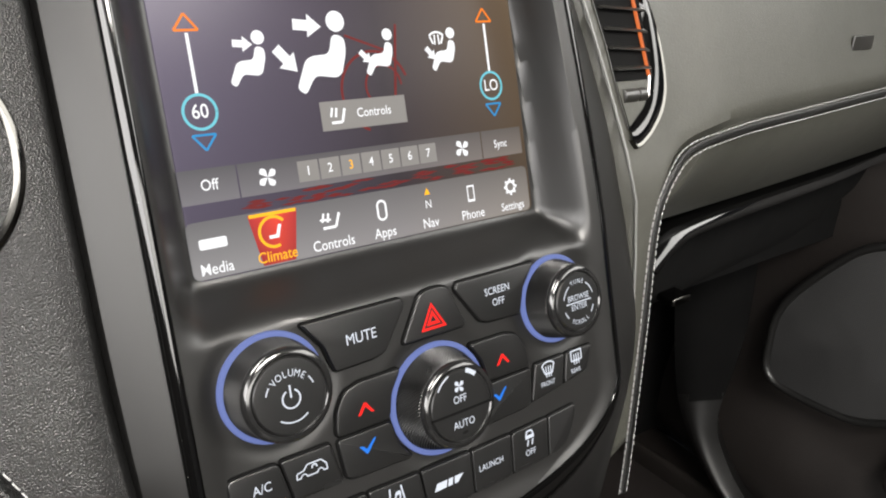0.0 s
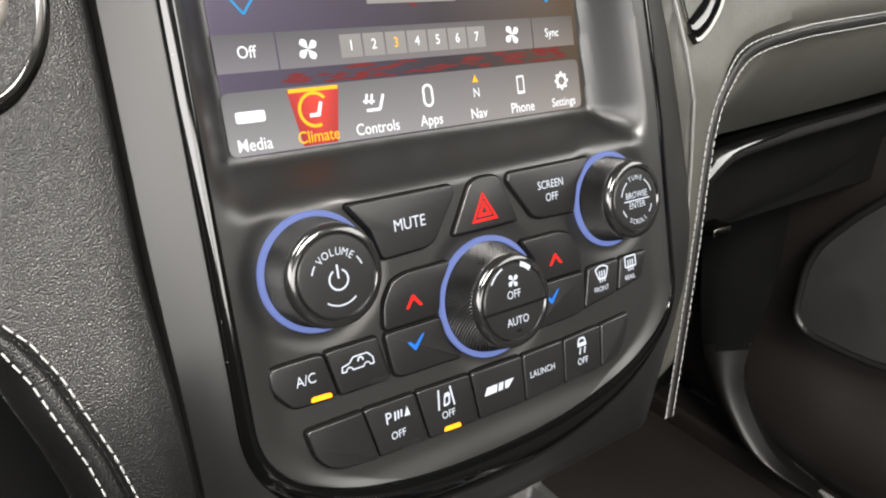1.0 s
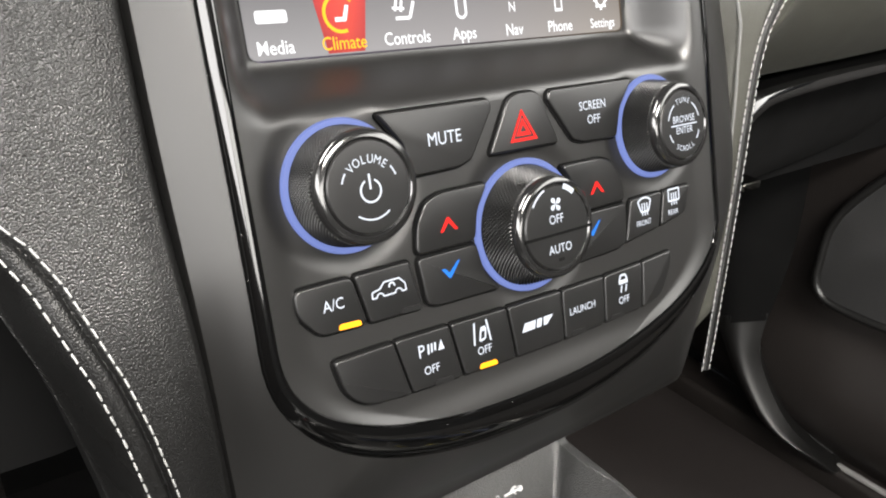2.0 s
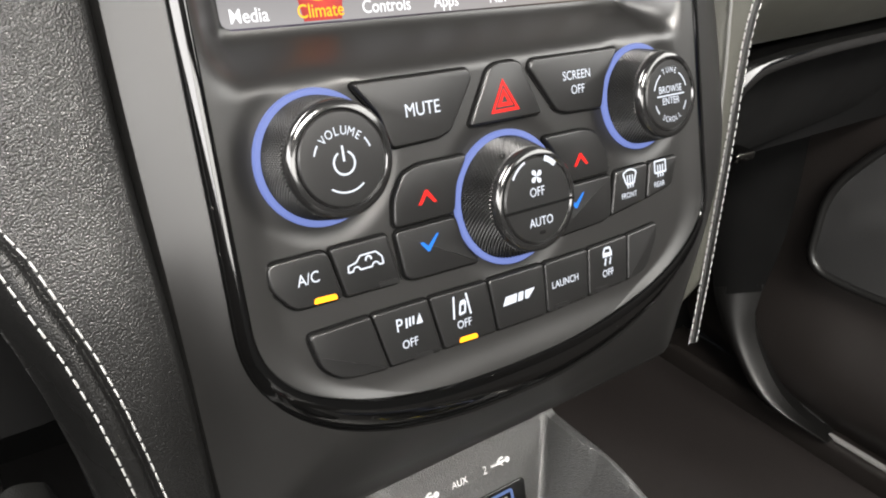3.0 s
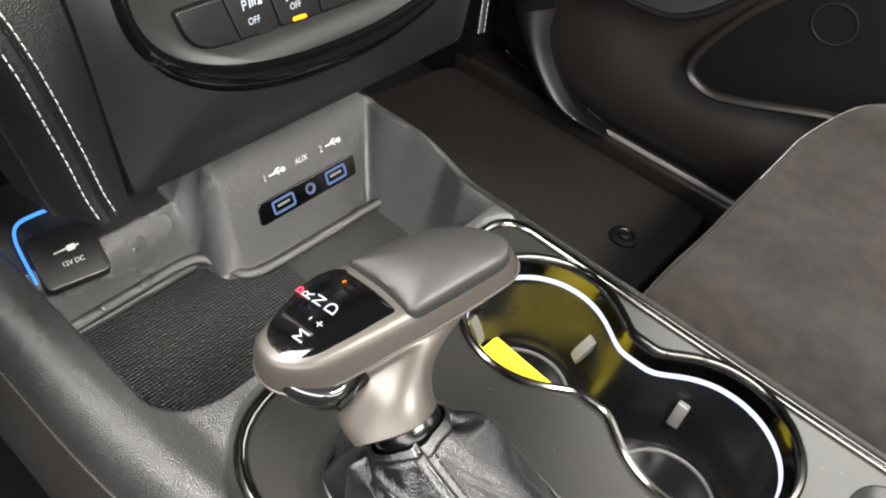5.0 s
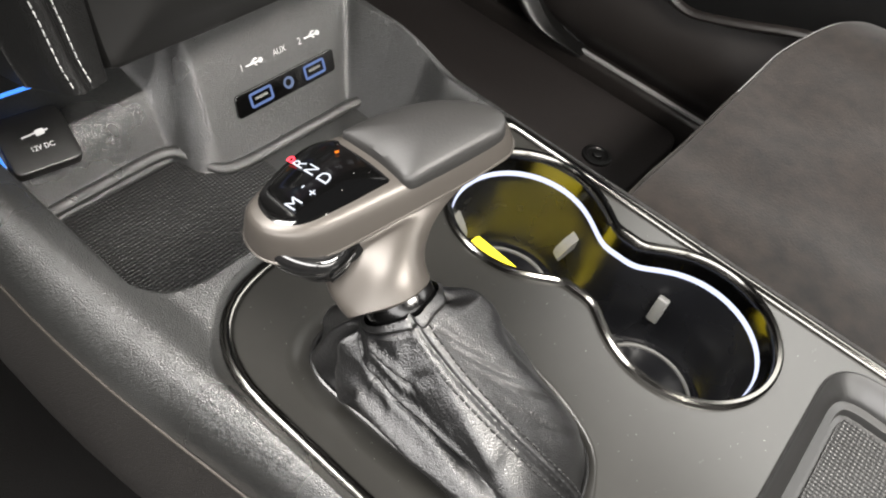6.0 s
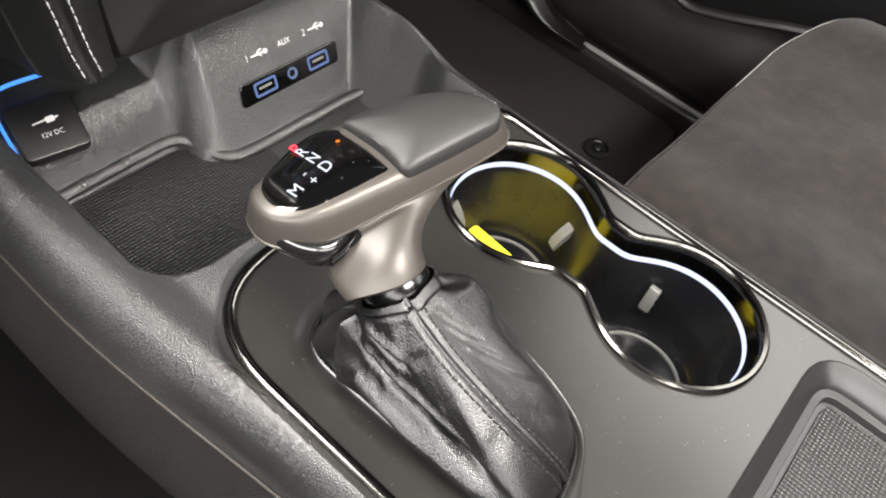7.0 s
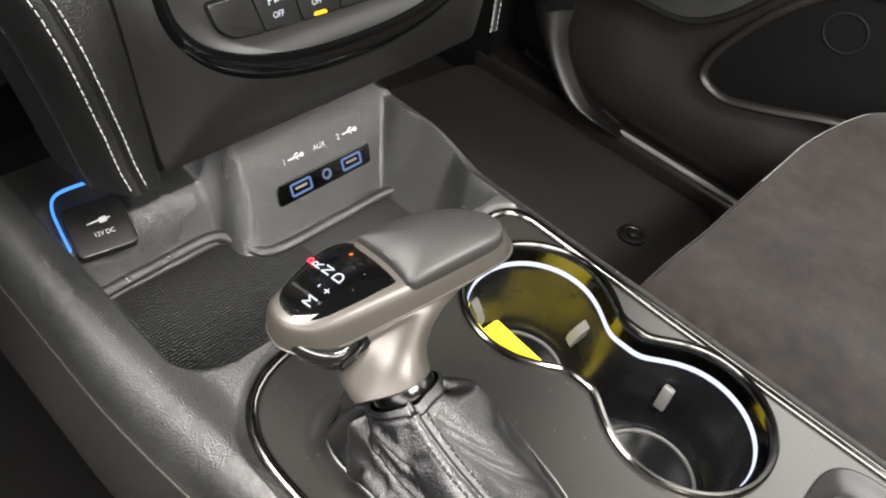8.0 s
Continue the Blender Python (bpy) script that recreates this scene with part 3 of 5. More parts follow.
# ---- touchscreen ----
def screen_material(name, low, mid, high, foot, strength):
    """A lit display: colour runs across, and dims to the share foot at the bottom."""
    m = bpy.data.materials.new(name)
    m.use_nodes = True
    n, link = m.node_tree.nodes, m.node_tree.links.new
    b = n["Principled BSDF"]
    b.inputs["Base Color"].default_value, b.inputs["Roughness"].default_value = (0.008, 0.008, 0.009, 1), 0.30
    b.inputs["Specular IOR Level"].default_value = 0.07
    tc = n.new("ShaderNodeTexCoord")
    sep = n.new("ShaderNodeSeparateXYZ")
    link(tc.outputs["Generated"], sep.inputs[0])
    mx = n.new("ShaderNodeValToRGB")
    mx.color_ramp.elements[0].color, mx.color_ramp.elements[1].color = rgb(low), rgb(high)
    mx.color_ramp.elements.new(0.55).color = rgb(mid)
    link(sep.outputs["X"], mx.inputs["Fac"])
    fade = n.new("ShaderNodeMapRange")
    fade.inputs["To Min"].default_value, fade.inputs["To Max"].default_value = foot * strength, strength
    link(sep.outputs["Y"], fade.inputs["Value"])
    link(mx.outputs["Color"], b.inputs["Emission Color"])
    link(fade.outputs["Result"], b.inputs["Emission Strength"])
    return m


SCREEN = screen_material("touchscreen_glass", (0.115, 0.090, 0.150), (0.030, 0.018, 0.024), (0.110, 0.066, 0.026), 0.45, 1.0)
BARGREY = screen_material("screen_grey_bar", (0.130, 0.125, 0.125), (0.120, 0.112, 0.110), (0.125, 0.110, 0.095), 2.0, 1.0)
DARKBAR = screen_material("screen_dark_bar", (0.085, 0.080, 0.085), (0.070, 0.062, 0.062), (0.085, 0.070, 0.058), 2.0, 1.0)
KEYGREY = glow("screen_grey_key", (0.25, 0.235, 0.22), 0.9)
REDPATTERN = glow("screen_red_pattern", (0.22, 0.010, 0.010), 0.6)
REDTAB = screen_material("screen_red_tab", (0.42, 0.012, 0.010), (0.80, 0.045, 0.016), (0.42, 0.012, 0.010), 0.6, 1.0)
YELLOWTXT = glow("screen_yellow", (0.95, 0.45, 0.01), 1.0)
WHITETXT = glow("screen_white", (0.84, 0.84, 0.86), 1.0)
CYANTXT = glow("screen_cyan", (0.15, 0.55, 0.65), 0.9)
BLUETXT = glow("screen_blue", (0.015, 0.25, 0.55), 0.9)
ORANGETXT = glow("screen_orange", (0.85, 0.19, 0.005), 1.0)
SN = -22.6
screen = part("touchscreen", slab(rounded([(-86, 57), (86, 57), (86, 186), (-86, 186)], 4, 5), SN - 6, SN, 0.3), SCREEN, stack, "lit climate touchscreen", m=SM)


def on_screen(name, bm, mat, u=0.0, v=0.0, lift=0.25):
    return part(name, bm, mat, screen, smooth=False, m=SM @ Matrix.Translation((u - 1.1, v, SN + lift)))


def rect(u0, u1, v0, v1, r=0.01):
    return rounded([(u0, v0), (u1, v0), (u1, v1), (u0, v1)], r, 3)


on_screen("menu_bar", shape([rect(-85.5, 85.5, 57.5, 79.5, 3)], 0, 0.05), BARGREY)
on_screen("control_bar", shape([rect(-85, -62.3, 86, 99), rect(-61.7, 59.2, 86, 99), rect(59.8, 84.5, 86, 99)], 0, 0.05), DARKBAR)
bm = bmesh.new()
rnd = random.Random(4)
for i in range(90):
    u = -62 + 138 * rnd.random()
    v = 80.3 + 5.2 * rnd.random()
    slab([(u - 4, v), (u, v - 0.5), (u + 4, v), (u, v + 0.5)], 0, 0.02 + 0.0002 * i, bm=bm)
on_screen("red_pattern", bm, REDPATTERN)
on_screen("active_tab", shape([[(-57.5, 58), (-43.5, 58), (-40, 78.5), (-61, 78.5)]], 0, 0.05), REDTAB, lift=0.35)
on_screen("tab_line", shape([rect(-60.5, -40.5, 77.4, 78.8)], 0, 0.05), YELLOWTXT, lift=0.45)
for u, t in zip((-76, -51, -25.5, 0, 24.5, 49.2, 74.2), ("Media", "Climate", "Controls", "Apps", "Nav", "Phone", "Settings")):
    on_screen("label", words(t, 6.2 if t != "Settings" else 5.4, bold=0.007), YELLOWTXT if t == "Climate" else WHITETXT, u, 61, 0.5)
on_screen("icon", shape([rect(-5.5, 5.5, -2, 2, 1)], 0, 0.05), WHITETXT, -76, 70.8, 0.5)
on_screen("icon", shape([arc(0, 0, 6, 40, 290, 1.2)], 0, 0.05), YELLOWTXT, -51.2, 70.8, 0.5)
SEAT_GLYPH = [(-3, -3), (2.2, -3), (4.2, 3.4), (2.6, 3.8), (0.8, -1.2), (-3, -1.2)]


def glyph(pts, s):
    bm = bmesh.new()
    bm.faces.new([bm.verts.new((x * s, y * s, 0.03)) for x, y in pts])
    bmesh.ops.triangulate(bm, faces=bm.faces[:])
    return bm


on_screen("icon", glyph(SEAT_GLYPH, 0.8), WHITETXT, -51, 70.5, 0.5)
on_screen("icon", shape([bar((-4, -3), (2, -3), 1.2), bar((2, -3), (4.2, 2.6), 1.2), bar((-4, -0.5), (-3, 3.2), 1.0), bar((-1.6, -0.8), (-0.8, 3.0), 1.0), bar((-5, 0.6), (0, 0.2), 0.9)], 0, 0.05), WHITETXT, -25.5, 71, 0.5)
on_screen("icon", shape([arc(0, 2, 2.1, 0, 180, 1.0), arc(0, -2, 2.1, 180, 360, 1.0), bar((-2.1, -2), (-2.1, 2), 1.0), bar((2.1, -2), (2.1, 2), 1.0)], 0, 0.05), WHITETXT, -0.4, 71, 0.5)
on_screen("icon", words("N", 5.4), WHITETXT, 24.4, 69.6, 0.5)
on_screen("icon", shape([[(-1.6, -1.2), (1.6, -1.2), (0, 2)]], 0, 0.05), YELLOWTXT, 24.4, 75.3, 0.5)
on_screen("icon", shape([bar((-1.8, -3.4), (-1.8, 3.4), 0.6), bar((1.8, -3.4), (1.8, 3.4), 0.6), bar((-2.1, 3.4), (2.1, 3.4), 0.8), bar((-2.1, -3.4), (2.1, -3.4), 1.2)], 0, 0.05), WHITETXT, 49.2, 71, 0.5)
on_screen("icon", shape([arc(0, 0, 2.6, 0, 350, 1.3, 28)] + [bar((2.9 * math.cos(a), 2.9 * math.sin(a)), (4.1 * math.cos(a), 4.1 * math.sin(a)), 1.2) for a in [k * math.pi / 4 for k in range(8)]], 0, 0.05), WHITETXT, 73.9, 70.5, 0.5)
on_screen("label", words("Off", 6.0, bold=0.007), WHITETXT, -73.5, 92.6, 0.5)
on_screen("label", words("Sync", 5.2, bold=0.007), WHITETXT, 71, 92, 0.5)
for u in (-50, 47.5):
    on_screen("icon", shape(fan_icon(3.4), 0, 0.05), WHITETXT, u, 92.4, 0.5)
for i in range(7):
    u = -32 + 10 * i
    on_screen("fan_key", shape([rect(u - 4.6, u + 4.6, 88.3, 96.8)], 0, 0.05), KEYGREY, lift=0.35)
    on_screen("label", words(str(i + 1), 5.4, bold=0.008), YELLOWTXT if i == 2 else WHITETXT, u, 92.5, 0.5)
on_screen("controls_key", shape([rect(-22.5, 19.5, 107.5, 119.5)], 0, 0.05), KEYGREY)
on_screen("label", words("Controls", 5.4, bold=0.007), WHITETXT, 3.0, 113.6, 0.5)
on_screen("icon", shape([bar((-3, -3), (2, -3), 1.2), bar((2, -3), (3.8, 2.6), 1.2), bar((-3, -0.5), (-2, 3.2), 1.0), bar((-0.8, -0.8), (0, 3.0), 1.0)], 0, 0.05), WHITETXT, -15, 113.6, 0.5)
on_screen("red_drawing", shape([arc(6, 122, 17, 250, 20, 1.2, 30), arc(10, 124, 9, 0, 330, 1.0, 24), bar((14, 112), (20, 150), 1.2), bar((-6, 146), (16, 138), 1.0)], 0, 0.04), REDPATTERN, lift=0.1)
for u, txt in ((-72, "60"), (69.8, "LO")):
    low = 120.0
    on_screen("slider_line", shape([bar((u, low + 7), (u, 149), 1.3)], 0, 0.05), WHITETXT)
    on_screen("slider_ring", shape([arc(u, low, 6.4, 0, 358, 1.1, 36)], 0, 0.05), CYANTXT)
    on_screen("label", words(txt, 7.6, bold=0.008), WHITETXT, u, low)
    on_screen("arrow_down", shape([bar((u - 4.6, 111.4), (u + 4.6, 111.4), 0.9), bar((u - 4.6, 111.4), (u, 105.6), 0.9), bar((u + 4.6, 111.4), (u, 105.6), 0.9)], 0, 0.05), BLUETXT)
    on_screen("arrow_up", shape([bar((u - 4.6, 150), (u + 4.6, 150), 0.9), bar((u - 4.6, 150), (u, 156), 0.9), bar((u + 4.6, 150), (u, 156), 0.9)], 0, 0.05), ORANGETXT)
AIR_GLYPH = [(3.9, 7.5), (8.2, 7.0), (8.8, 2.6), (7.2, -4.4), (5.3, -5.8), (-2.1, -5.6), (-5.4, -11.7), (-8.2, -10.0), (-5.3, -1.2), (-2.8, 0.3), (2.8, 1.2)]
for u, v, s in ((-50.3, 137.3, 0.86), (-18.4, 137.5, 1.34), (9.6, 137.2, 0.80), (44.0, 137.0, 0.78)):
    bm = glyph(rounded(AIR_GLYPH, [2, 2, 3, 3, 2, 2, 1.4, 1.4, 2, 2, 2], 4), s)
    slab(disc(5.3 * s, 11.4 * s, 3.2 * s, 20), 0, 0.05, bm=bm)
    bm.transform(Matrix.Rotation(radians(-7), 4, "Z"))
    on_screen("air_glyph", bm, WHITETXT, u, v)
ARROW = [(-3.5, 1.2), (0, 1.2), (0, 2.6), (3.5, 0), (0, -2.6), (0, -1.2), (-3.5, -1.2)]
for u, v, s, r in ((-51.2, 144.2, 1.15, -6), (-22.6, 150.4, 1.8, -6), (-33.8, 137.2, 1.8, -50), (2.8, 136.6, 1.0, -45), (37.0, 136.5, 1.0, -50)):
    bm = glyph(ARROW, s)
    bm.transform(Matrix.Rotation(radians(r), 4, "Z"))
    on_screen("air_arrow", bm, WHITETXT, u, v)
on_screen("air_glyph", shape([arc(0, -3, 5.5, 135, 45, 1.0), bar((-3.6, 0.6), (-2.2, -2.6), 1.0), bar((3.6, 0.6), (2.2, -2.6), 1.0), bar((-1.2, -3), (-1, 1.4), 0.8), bar((1.2, -3), (1, 1.4), 0.8)], 0, 0.05), WHITETXT, 41.2, 143.4)

# ---- leather dash beside the stack ----
dash = thing("dashboard", pose(0.17, 0.35, 0.6), "black leather-wrapped dashboard with grey double stitching", "dashboard")
KNEE = [(60, -262), (40, -205), (26, -185), (16, -177), (5, -171.5), (-9, -167), (-24, -162), (-42, -157.5), (-60, -154), (-85, -149.5), (-104, -147), (-118, -144)]


def knee_left(v):
    for (v1, u1), (v2, u2) in zip(KNEE, KNEE[1:]):
        if v2 <= v <= v1:
            return u1 + (u2 - u1) * (v1 - v) / (v1 - v2)
    return KNEE[0][1] if v > 60 else KNEE[-1][1]


def seam_u(v):
    return -121.5 + 9.0 * smooth01((40 - v) / 150)


def pad_n(u, v):
    d = seam_u(v) - u
    n = outer_n(v) + 3 - 12 * (1 - smooth01((d - 1.0) / 7)) + 4 * smooth01(d / 18)
    n -= 0.10 * max(0, d - 22)
    e = u - knee_left(v)
    n -= 26 * (1 - smooth01(e / 12)) ** 2
    n += 0.9 * math.exp(-((e - 11.8) / 2.2) ** 2) - 1.5 * math.exp(-((e - 14.7) / 0.9) ** 2)
    return n


def pad_point(a, b):
    v = 200 - 318 * b
    u = seam_u(v) + (knee_left(v) - seam_u(v)) * a
    return (u, v, pad_n(u, v))


part("knee_pad", grid(pad_point, 190, 120, thick=(0, 0, -40)), LEATHER, dash, "grained black leather knee pad", m=SM)
for off in (9.0, 16.5):
    path = [Vector((knee_left(v) + off, v, pad_n(knee_left(v) + off, v) + 0.35)) for v in [40 - 4 * i for i in range(40)] if v > -117]
    part("stitching", stitches([SM @ p for p in path], up=SM.to_3x3() @ Vector((0, 0, 1))), THREAD, dash, "pale grey double stitching")

# start button with its chrome rim
start = thing("start_button", SM @ Matrix.Translation((-163, 112, 4)) @ MM.inverted(), "round start button in a chrome rim on the dash", "button")
at = SM @ Matrix.Translation((-163, 112, -3))
rim = [(24.5 * math.cos(a), 33 * math.sin(a)) for a in [2 * math.pi * i / 64 for i in range(64)]]
part("rim", sweep([(*p, 2.5) for p in rim], 2.6, 3.5, closed=True, n=12), CHROME, start, "bright chrome rim", m=at)
part("recess", slab([(x * 0.93, y * 0.95) for x, y in rim], -4, 0.8), GLOSS, start, m=at)
part("cap", lathe([(18, 0), (18, 3), (17, 4.6), (15, 5.2), (13.5, 4.8), (8, 4.8)], n=48), SILVER, start, m=at)
part("marking", shape([rect(-8, 8, 2.5, 4.5), rect(-9, 9, -1, 1), rect(-8, 8, -4.5, -2.5)], 4.9, 5.0), PRINT, start, m=at)

# ---- passenger side of the dash ----
# stitched edge: runs down beside the stack, turns, and goes across to the door
EDGE = [(0.309, 0.476), (0.314, 0.52), (0.319, 0.57), (0.322, 0.61), (0.3245, 0.632), (0.330, 0.6485), (0.342, 0.6615), (0.362, 0.6695), (0.40, 0.6745), (0.46, 0.677), (0.55, 0.680), (0.70, 0.684), (0.95, 0.69)]
edge = spline([(x, 0, z) for x, z in EDGE], 90)


def dash_y(x, z):
    """Depth of the upper dash face: it leans forward above and turns away to the door."""
    y = 0.246 + 0.34 * (z - 0.68) if z > 0.68 else 0.246 - 0.12 * (0.68 - z)
    y += 0.007 * smooth01((z - 0.655) / 0.03) * (1 - smooth01((x - 0.335) / 0.05))
    return y + 0.06 * max(0.0, x - 0.40) ** 1.5


def upper_point(a, b):
    i = a * 90
    k = min(89, int(i))
    p = edge[k].lerp(edge[k + 1], i - k)
    # from the edge towards the stack and upwards
    inner = Vector((0.28, 0, 0.476 + 0.43 * smooth01(a / 0.35))) if a < 0.35 else Vector((0.28 + (a - 0.35) * 1.06, 0, 0.906))
    q = p.lerp(inner, b)
    y = dash_y(q.x, q.z)
    if b < 0.08:
        y += 0.010 * (1 - smooth01(b / 0.08)) ** 2
    y += 0.045 * (1 - smooth01(a / 0.06)) ** 2
    # behind the surround it drops out of sight
    y += 0.008 * smooth01((0.1667 + seam_right((q.z - 0.599) / 0.000954) / 1000 - q.x) / 0.003)
    return (q.x, y, q.z)


part("upper_pad", grid(upper_point, 160, 40, thick=(0, 0.05, 0)), DASHSKIN, dash, "grained dark upper dash pad")


def offset_edge(d):
    out = []
    for i, p in enumerate(edge):
        t = (edge[min(i + 1, 90)] - edge[max(i - 1, 0)]).normalized()
        q = p + Vector((-t.z, 0, t.x)) * d
        out.append(Vector((q.x, dash_y(q.x, q.z) - 0.0006, q.z)))
    return out


part("stitching", stitches(offset_edge(0.0068), up=(0, -1, 0)), THREAD, dash, "pale grey double stitching")
part("stitching", stitches(offset_edge(0.0005), up=(0, -1, 0)), THREAD, dash, "pale grey double stitching")
part("piping", sweep(offset_edge(0.0037), 0.0022, 0.0012, up=(0, -1, 0), n=8), LEATHER, dash)


def lower_point(a, b):
    """The pad under the stitching, rolling back to the trim lip."""
    x = 0.322 + 0.63 * a
    top = 0.645 + 0.035 * smooth01(a / 0.12) + 0.004 * a
    z = top + (0.606 + 0.012 * a - top) * b
    y = dash_y(x, top) + 0.004 + 0.042 * b ** 1.6
    return (x, y, z)


part("lower_pad", grid(lower_point, 70, 18, thick=(0, 0.05, 0.0)), DASHSKIN, dash)
lip = spline([(0.385, 0.290, 0.578), (0.405, 0.292, 0.590), (0.43, 0.295, 0.5955), (0.50, 0.298, 0.599), (0.66, 0.308, 0.601), (0.95, 0.34, 0.606)], 60)
part("trim_lip", sweep(lip, 0.010, 0.0042, up=(0, -0.6, 1), n=14), GLOSS, dash, "glossy black trim lip")
# glove box front: shade below the lip is put into its near-black colour
glove = part("glove_box", grid(lambda a, b: (0.325 + 0.63 * a, 0.306 + 0.05 * a + 0.022 * b ** 1.5 + 0.06 * max(0.0, b - 0.8) ** 1.5, 0.594 + 0.012 * a + 0.03 * smooth01((a - 0.6) / 0.3) * b - 0.096 * b), 40, 24, thick=(0, 0.05, 0)), VOID, dash, "glove box front, near-black with the shade under the dash")
part("latch", box(0.468, 0.490, 0.318, 0.335, 0.513, 0.519, 0.002), CHROME, glove, "small chrome latch")
# undersides of the dash are near-black too, shade included in the colour
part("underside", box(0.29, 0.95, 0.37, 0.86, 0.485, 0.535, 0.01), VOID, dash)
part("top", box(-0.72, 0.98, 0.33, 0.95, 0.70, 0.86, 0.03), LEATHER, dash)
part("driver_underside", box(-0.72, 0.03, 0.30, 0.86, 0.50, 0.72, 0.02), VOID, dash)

# airbag plate
bm = box(0.533, 0.560, 0.0, 0.0022, 0.0, 0.0095, 0.0008)
tag_plate = whole("dash_plate", bm, PLATE, "small pale embossed plate on the dash", "badge", m=Matrix.Translation((0, dash_y(0.545, 0.719) - 0.0022, 0.7145)))

# centre vent beside the stack
vent = thing("air_vent", pose(0.295, 0.255, 0.73), "black air vent with chrome frame and dark slats", "air vent")
def on_dash(x, z, lift=0.0):
    return Vector((x, dash_y(x, z) - lift, z))


def between(p, q, f):
    return [a.lerp(b, f) for a, b in zip(p, q)]


# mouth, then the wide gloss frame with its bright outer edge, open towards the stack
mouth = spline([(0.302, 0, 0.800), (0.3135, 0, 0.770), (0.3225, 0, 0.749), (0.3250, 0, 0.722), (0.3230, 0, 0.705), (0.3175, 0, 0.695), (0.3045, 0, 0.686)], 50)
outer = spline([(0.309, 0, 0.803), (0.3195, 0, 0.772), (0.3285, 0, 0.749), (0.3360, 0, 0.728), (0.3380, 0, 0.707), (0.3345, 0, 0.694), (0.3250, 0, 0.684), (0.3090, 0, 0.6755), (0.3040, 0, 0.6805)], 50)
mo, ou = [on_dash(p.x, p.z, 0.001) for p in mouth], [on_dash(p.x, p.z) for p in outer]
bow = lambda f, lift: [p + Vector((0, -lift, 0)) for p in between(mo, ou, f)]
part("frame", loft([[p + Vector((0, 0.012, 0)) for p in mo], mo, bow(0.2, 0.0022), bow(0.5, 0.0030), bow(0.75, 0.0026)], closed=False), GLOSS, vent, "wide gloss black frame")
part("chrome_edge", loft([bow(0.75, 0.0026), bow(0.86, 0.0030), bow(0.96, 0.0018), bow(1.02, -0.0012)], closed=False), CHROME, vent, "bright chrome edge")
left = spline([(0.2770, 0, 0.800), (0.2890, 0, 0.749), (0.2955, 0, 0.725), (0.2995, 0, 0.705), (0.3045, 0, 0.686)], 50)
le = [on_dash(p.x, p.z, 0.0004) for p in left]
# flat near-black sheet replaces the shaded depth behind the slats
part("recess", loft([[p + Vector((0, -0.0004, 0)) for p in le], [p + Vector((0, -0.0004, 0)) for p in mo]], closed=False), VOID, vent, "near-black sheet for the shaded vent opening")
part("edge_line", sweep(le, 0.0004, 0.0006, up=(0, -1, 0), n=8), PLATE, vent)
for i, (z0, z1) in enumerate(((0.7445, 0.7425), (0.7345, 0.7325), (0.7255, 0.7235), (0.7155, 0.7150), (0.756, 0.754), (0.767, 0.765))):
    xa = 0.2985 - 0.0063 * (z0 - 0.7155) / 0.029
    pts = [on_dash(xa + (0.3235 - xa) * k / 6, z0 + (z1 - z0) * k / 6, 0.0022) for k in range(7)]
    part("slat", sweep(pts, 0.0008, 0.0030, up=(0, 1, 0.12), n=8), PLATE, vent)
part("lower_plate", slab(rounded([(0.2985, 0.7088), (0.3225, 0.7088), (0.3215, 0.7015), (0.3165, 0.6955), (0.3046, 0.6872)], 0.0008, 3), 0, 0.0012), DASHSKIN, vent, m=Matrix(((1, 0, 0, 0), (0, 0.34, -1, 0.253 - 0.34 * 0.68 - 0.0009), (0, 1, 0, 0), (0, 0, 0, 1))))
wheel = part("thumb_wheel", lathe([(0.0030, -0.0085), (0.0038, -0.0080), (0.0038, 0.0020), (0.0030, 0.0026), (0.0030, 0.0032), (0.0038, 0.0036), (0.0038, 0.0085), (0.0030, 0.0090)], n=24), PLATE, vent, "ribbed grey thumb wheel", m=Matrix.Translation(on_dash(0.3105, 0.7015, 0.0005)) @ Matrix.Rotation(radians(90), 4, "Y"))
part("side_strip", sweep([on_dash(0.3165 + 0.0065 * (1 - k / 8), 0.711 + 0.0050 * k, 0.0026) for k in range(12)], 0.0009, 0.0009, up=(0, -1, 0), n=8), glow("amber_strip", (1.0, 0.22, 0.05), 0.55), vent, "orange strip")
# light line where the stack's surround meets the pad
part("seam_line", sweep([on_dash(0.1667 + u / 1000, 0.599 + v * 0.000954, 0.0022) for u, v in SEAM_UV[3:-1]], 0.0007, 0.0007, up=(0, -1, 0), n=8), FINGER, dash)

# ---- centre console ----
console = thing("center_console", pose(0.12, 0.0, 0.04), "black centre console with tray, cup holders and grained sides", "centre console")
DECK = 0.414


def sdf_round_rect(x, y, x0, x1, y0, y1, r):
    cx, cy = (x0 + x1) / 2, (y0 + y1) / 2
    dx, dy = abs(x - cx) - (x1 - x0) / 2 + r, abs(y - cy) - (y1 - y0) / 2 + r
    return math.hypot(max(dx, 0), max(dy, 0)) + min(max(dx, dy), 0) - r


def crest_x(y):
    """The driver's side bolster runs in towards the plate at the rear."""
    return -0.0045 + 0.0135 * smooth01((0.200 - y) / 0.24)


def rail_x(y):
    return -0.0215 + 0.019 * smooth01((0.200 - y) / 0.24)


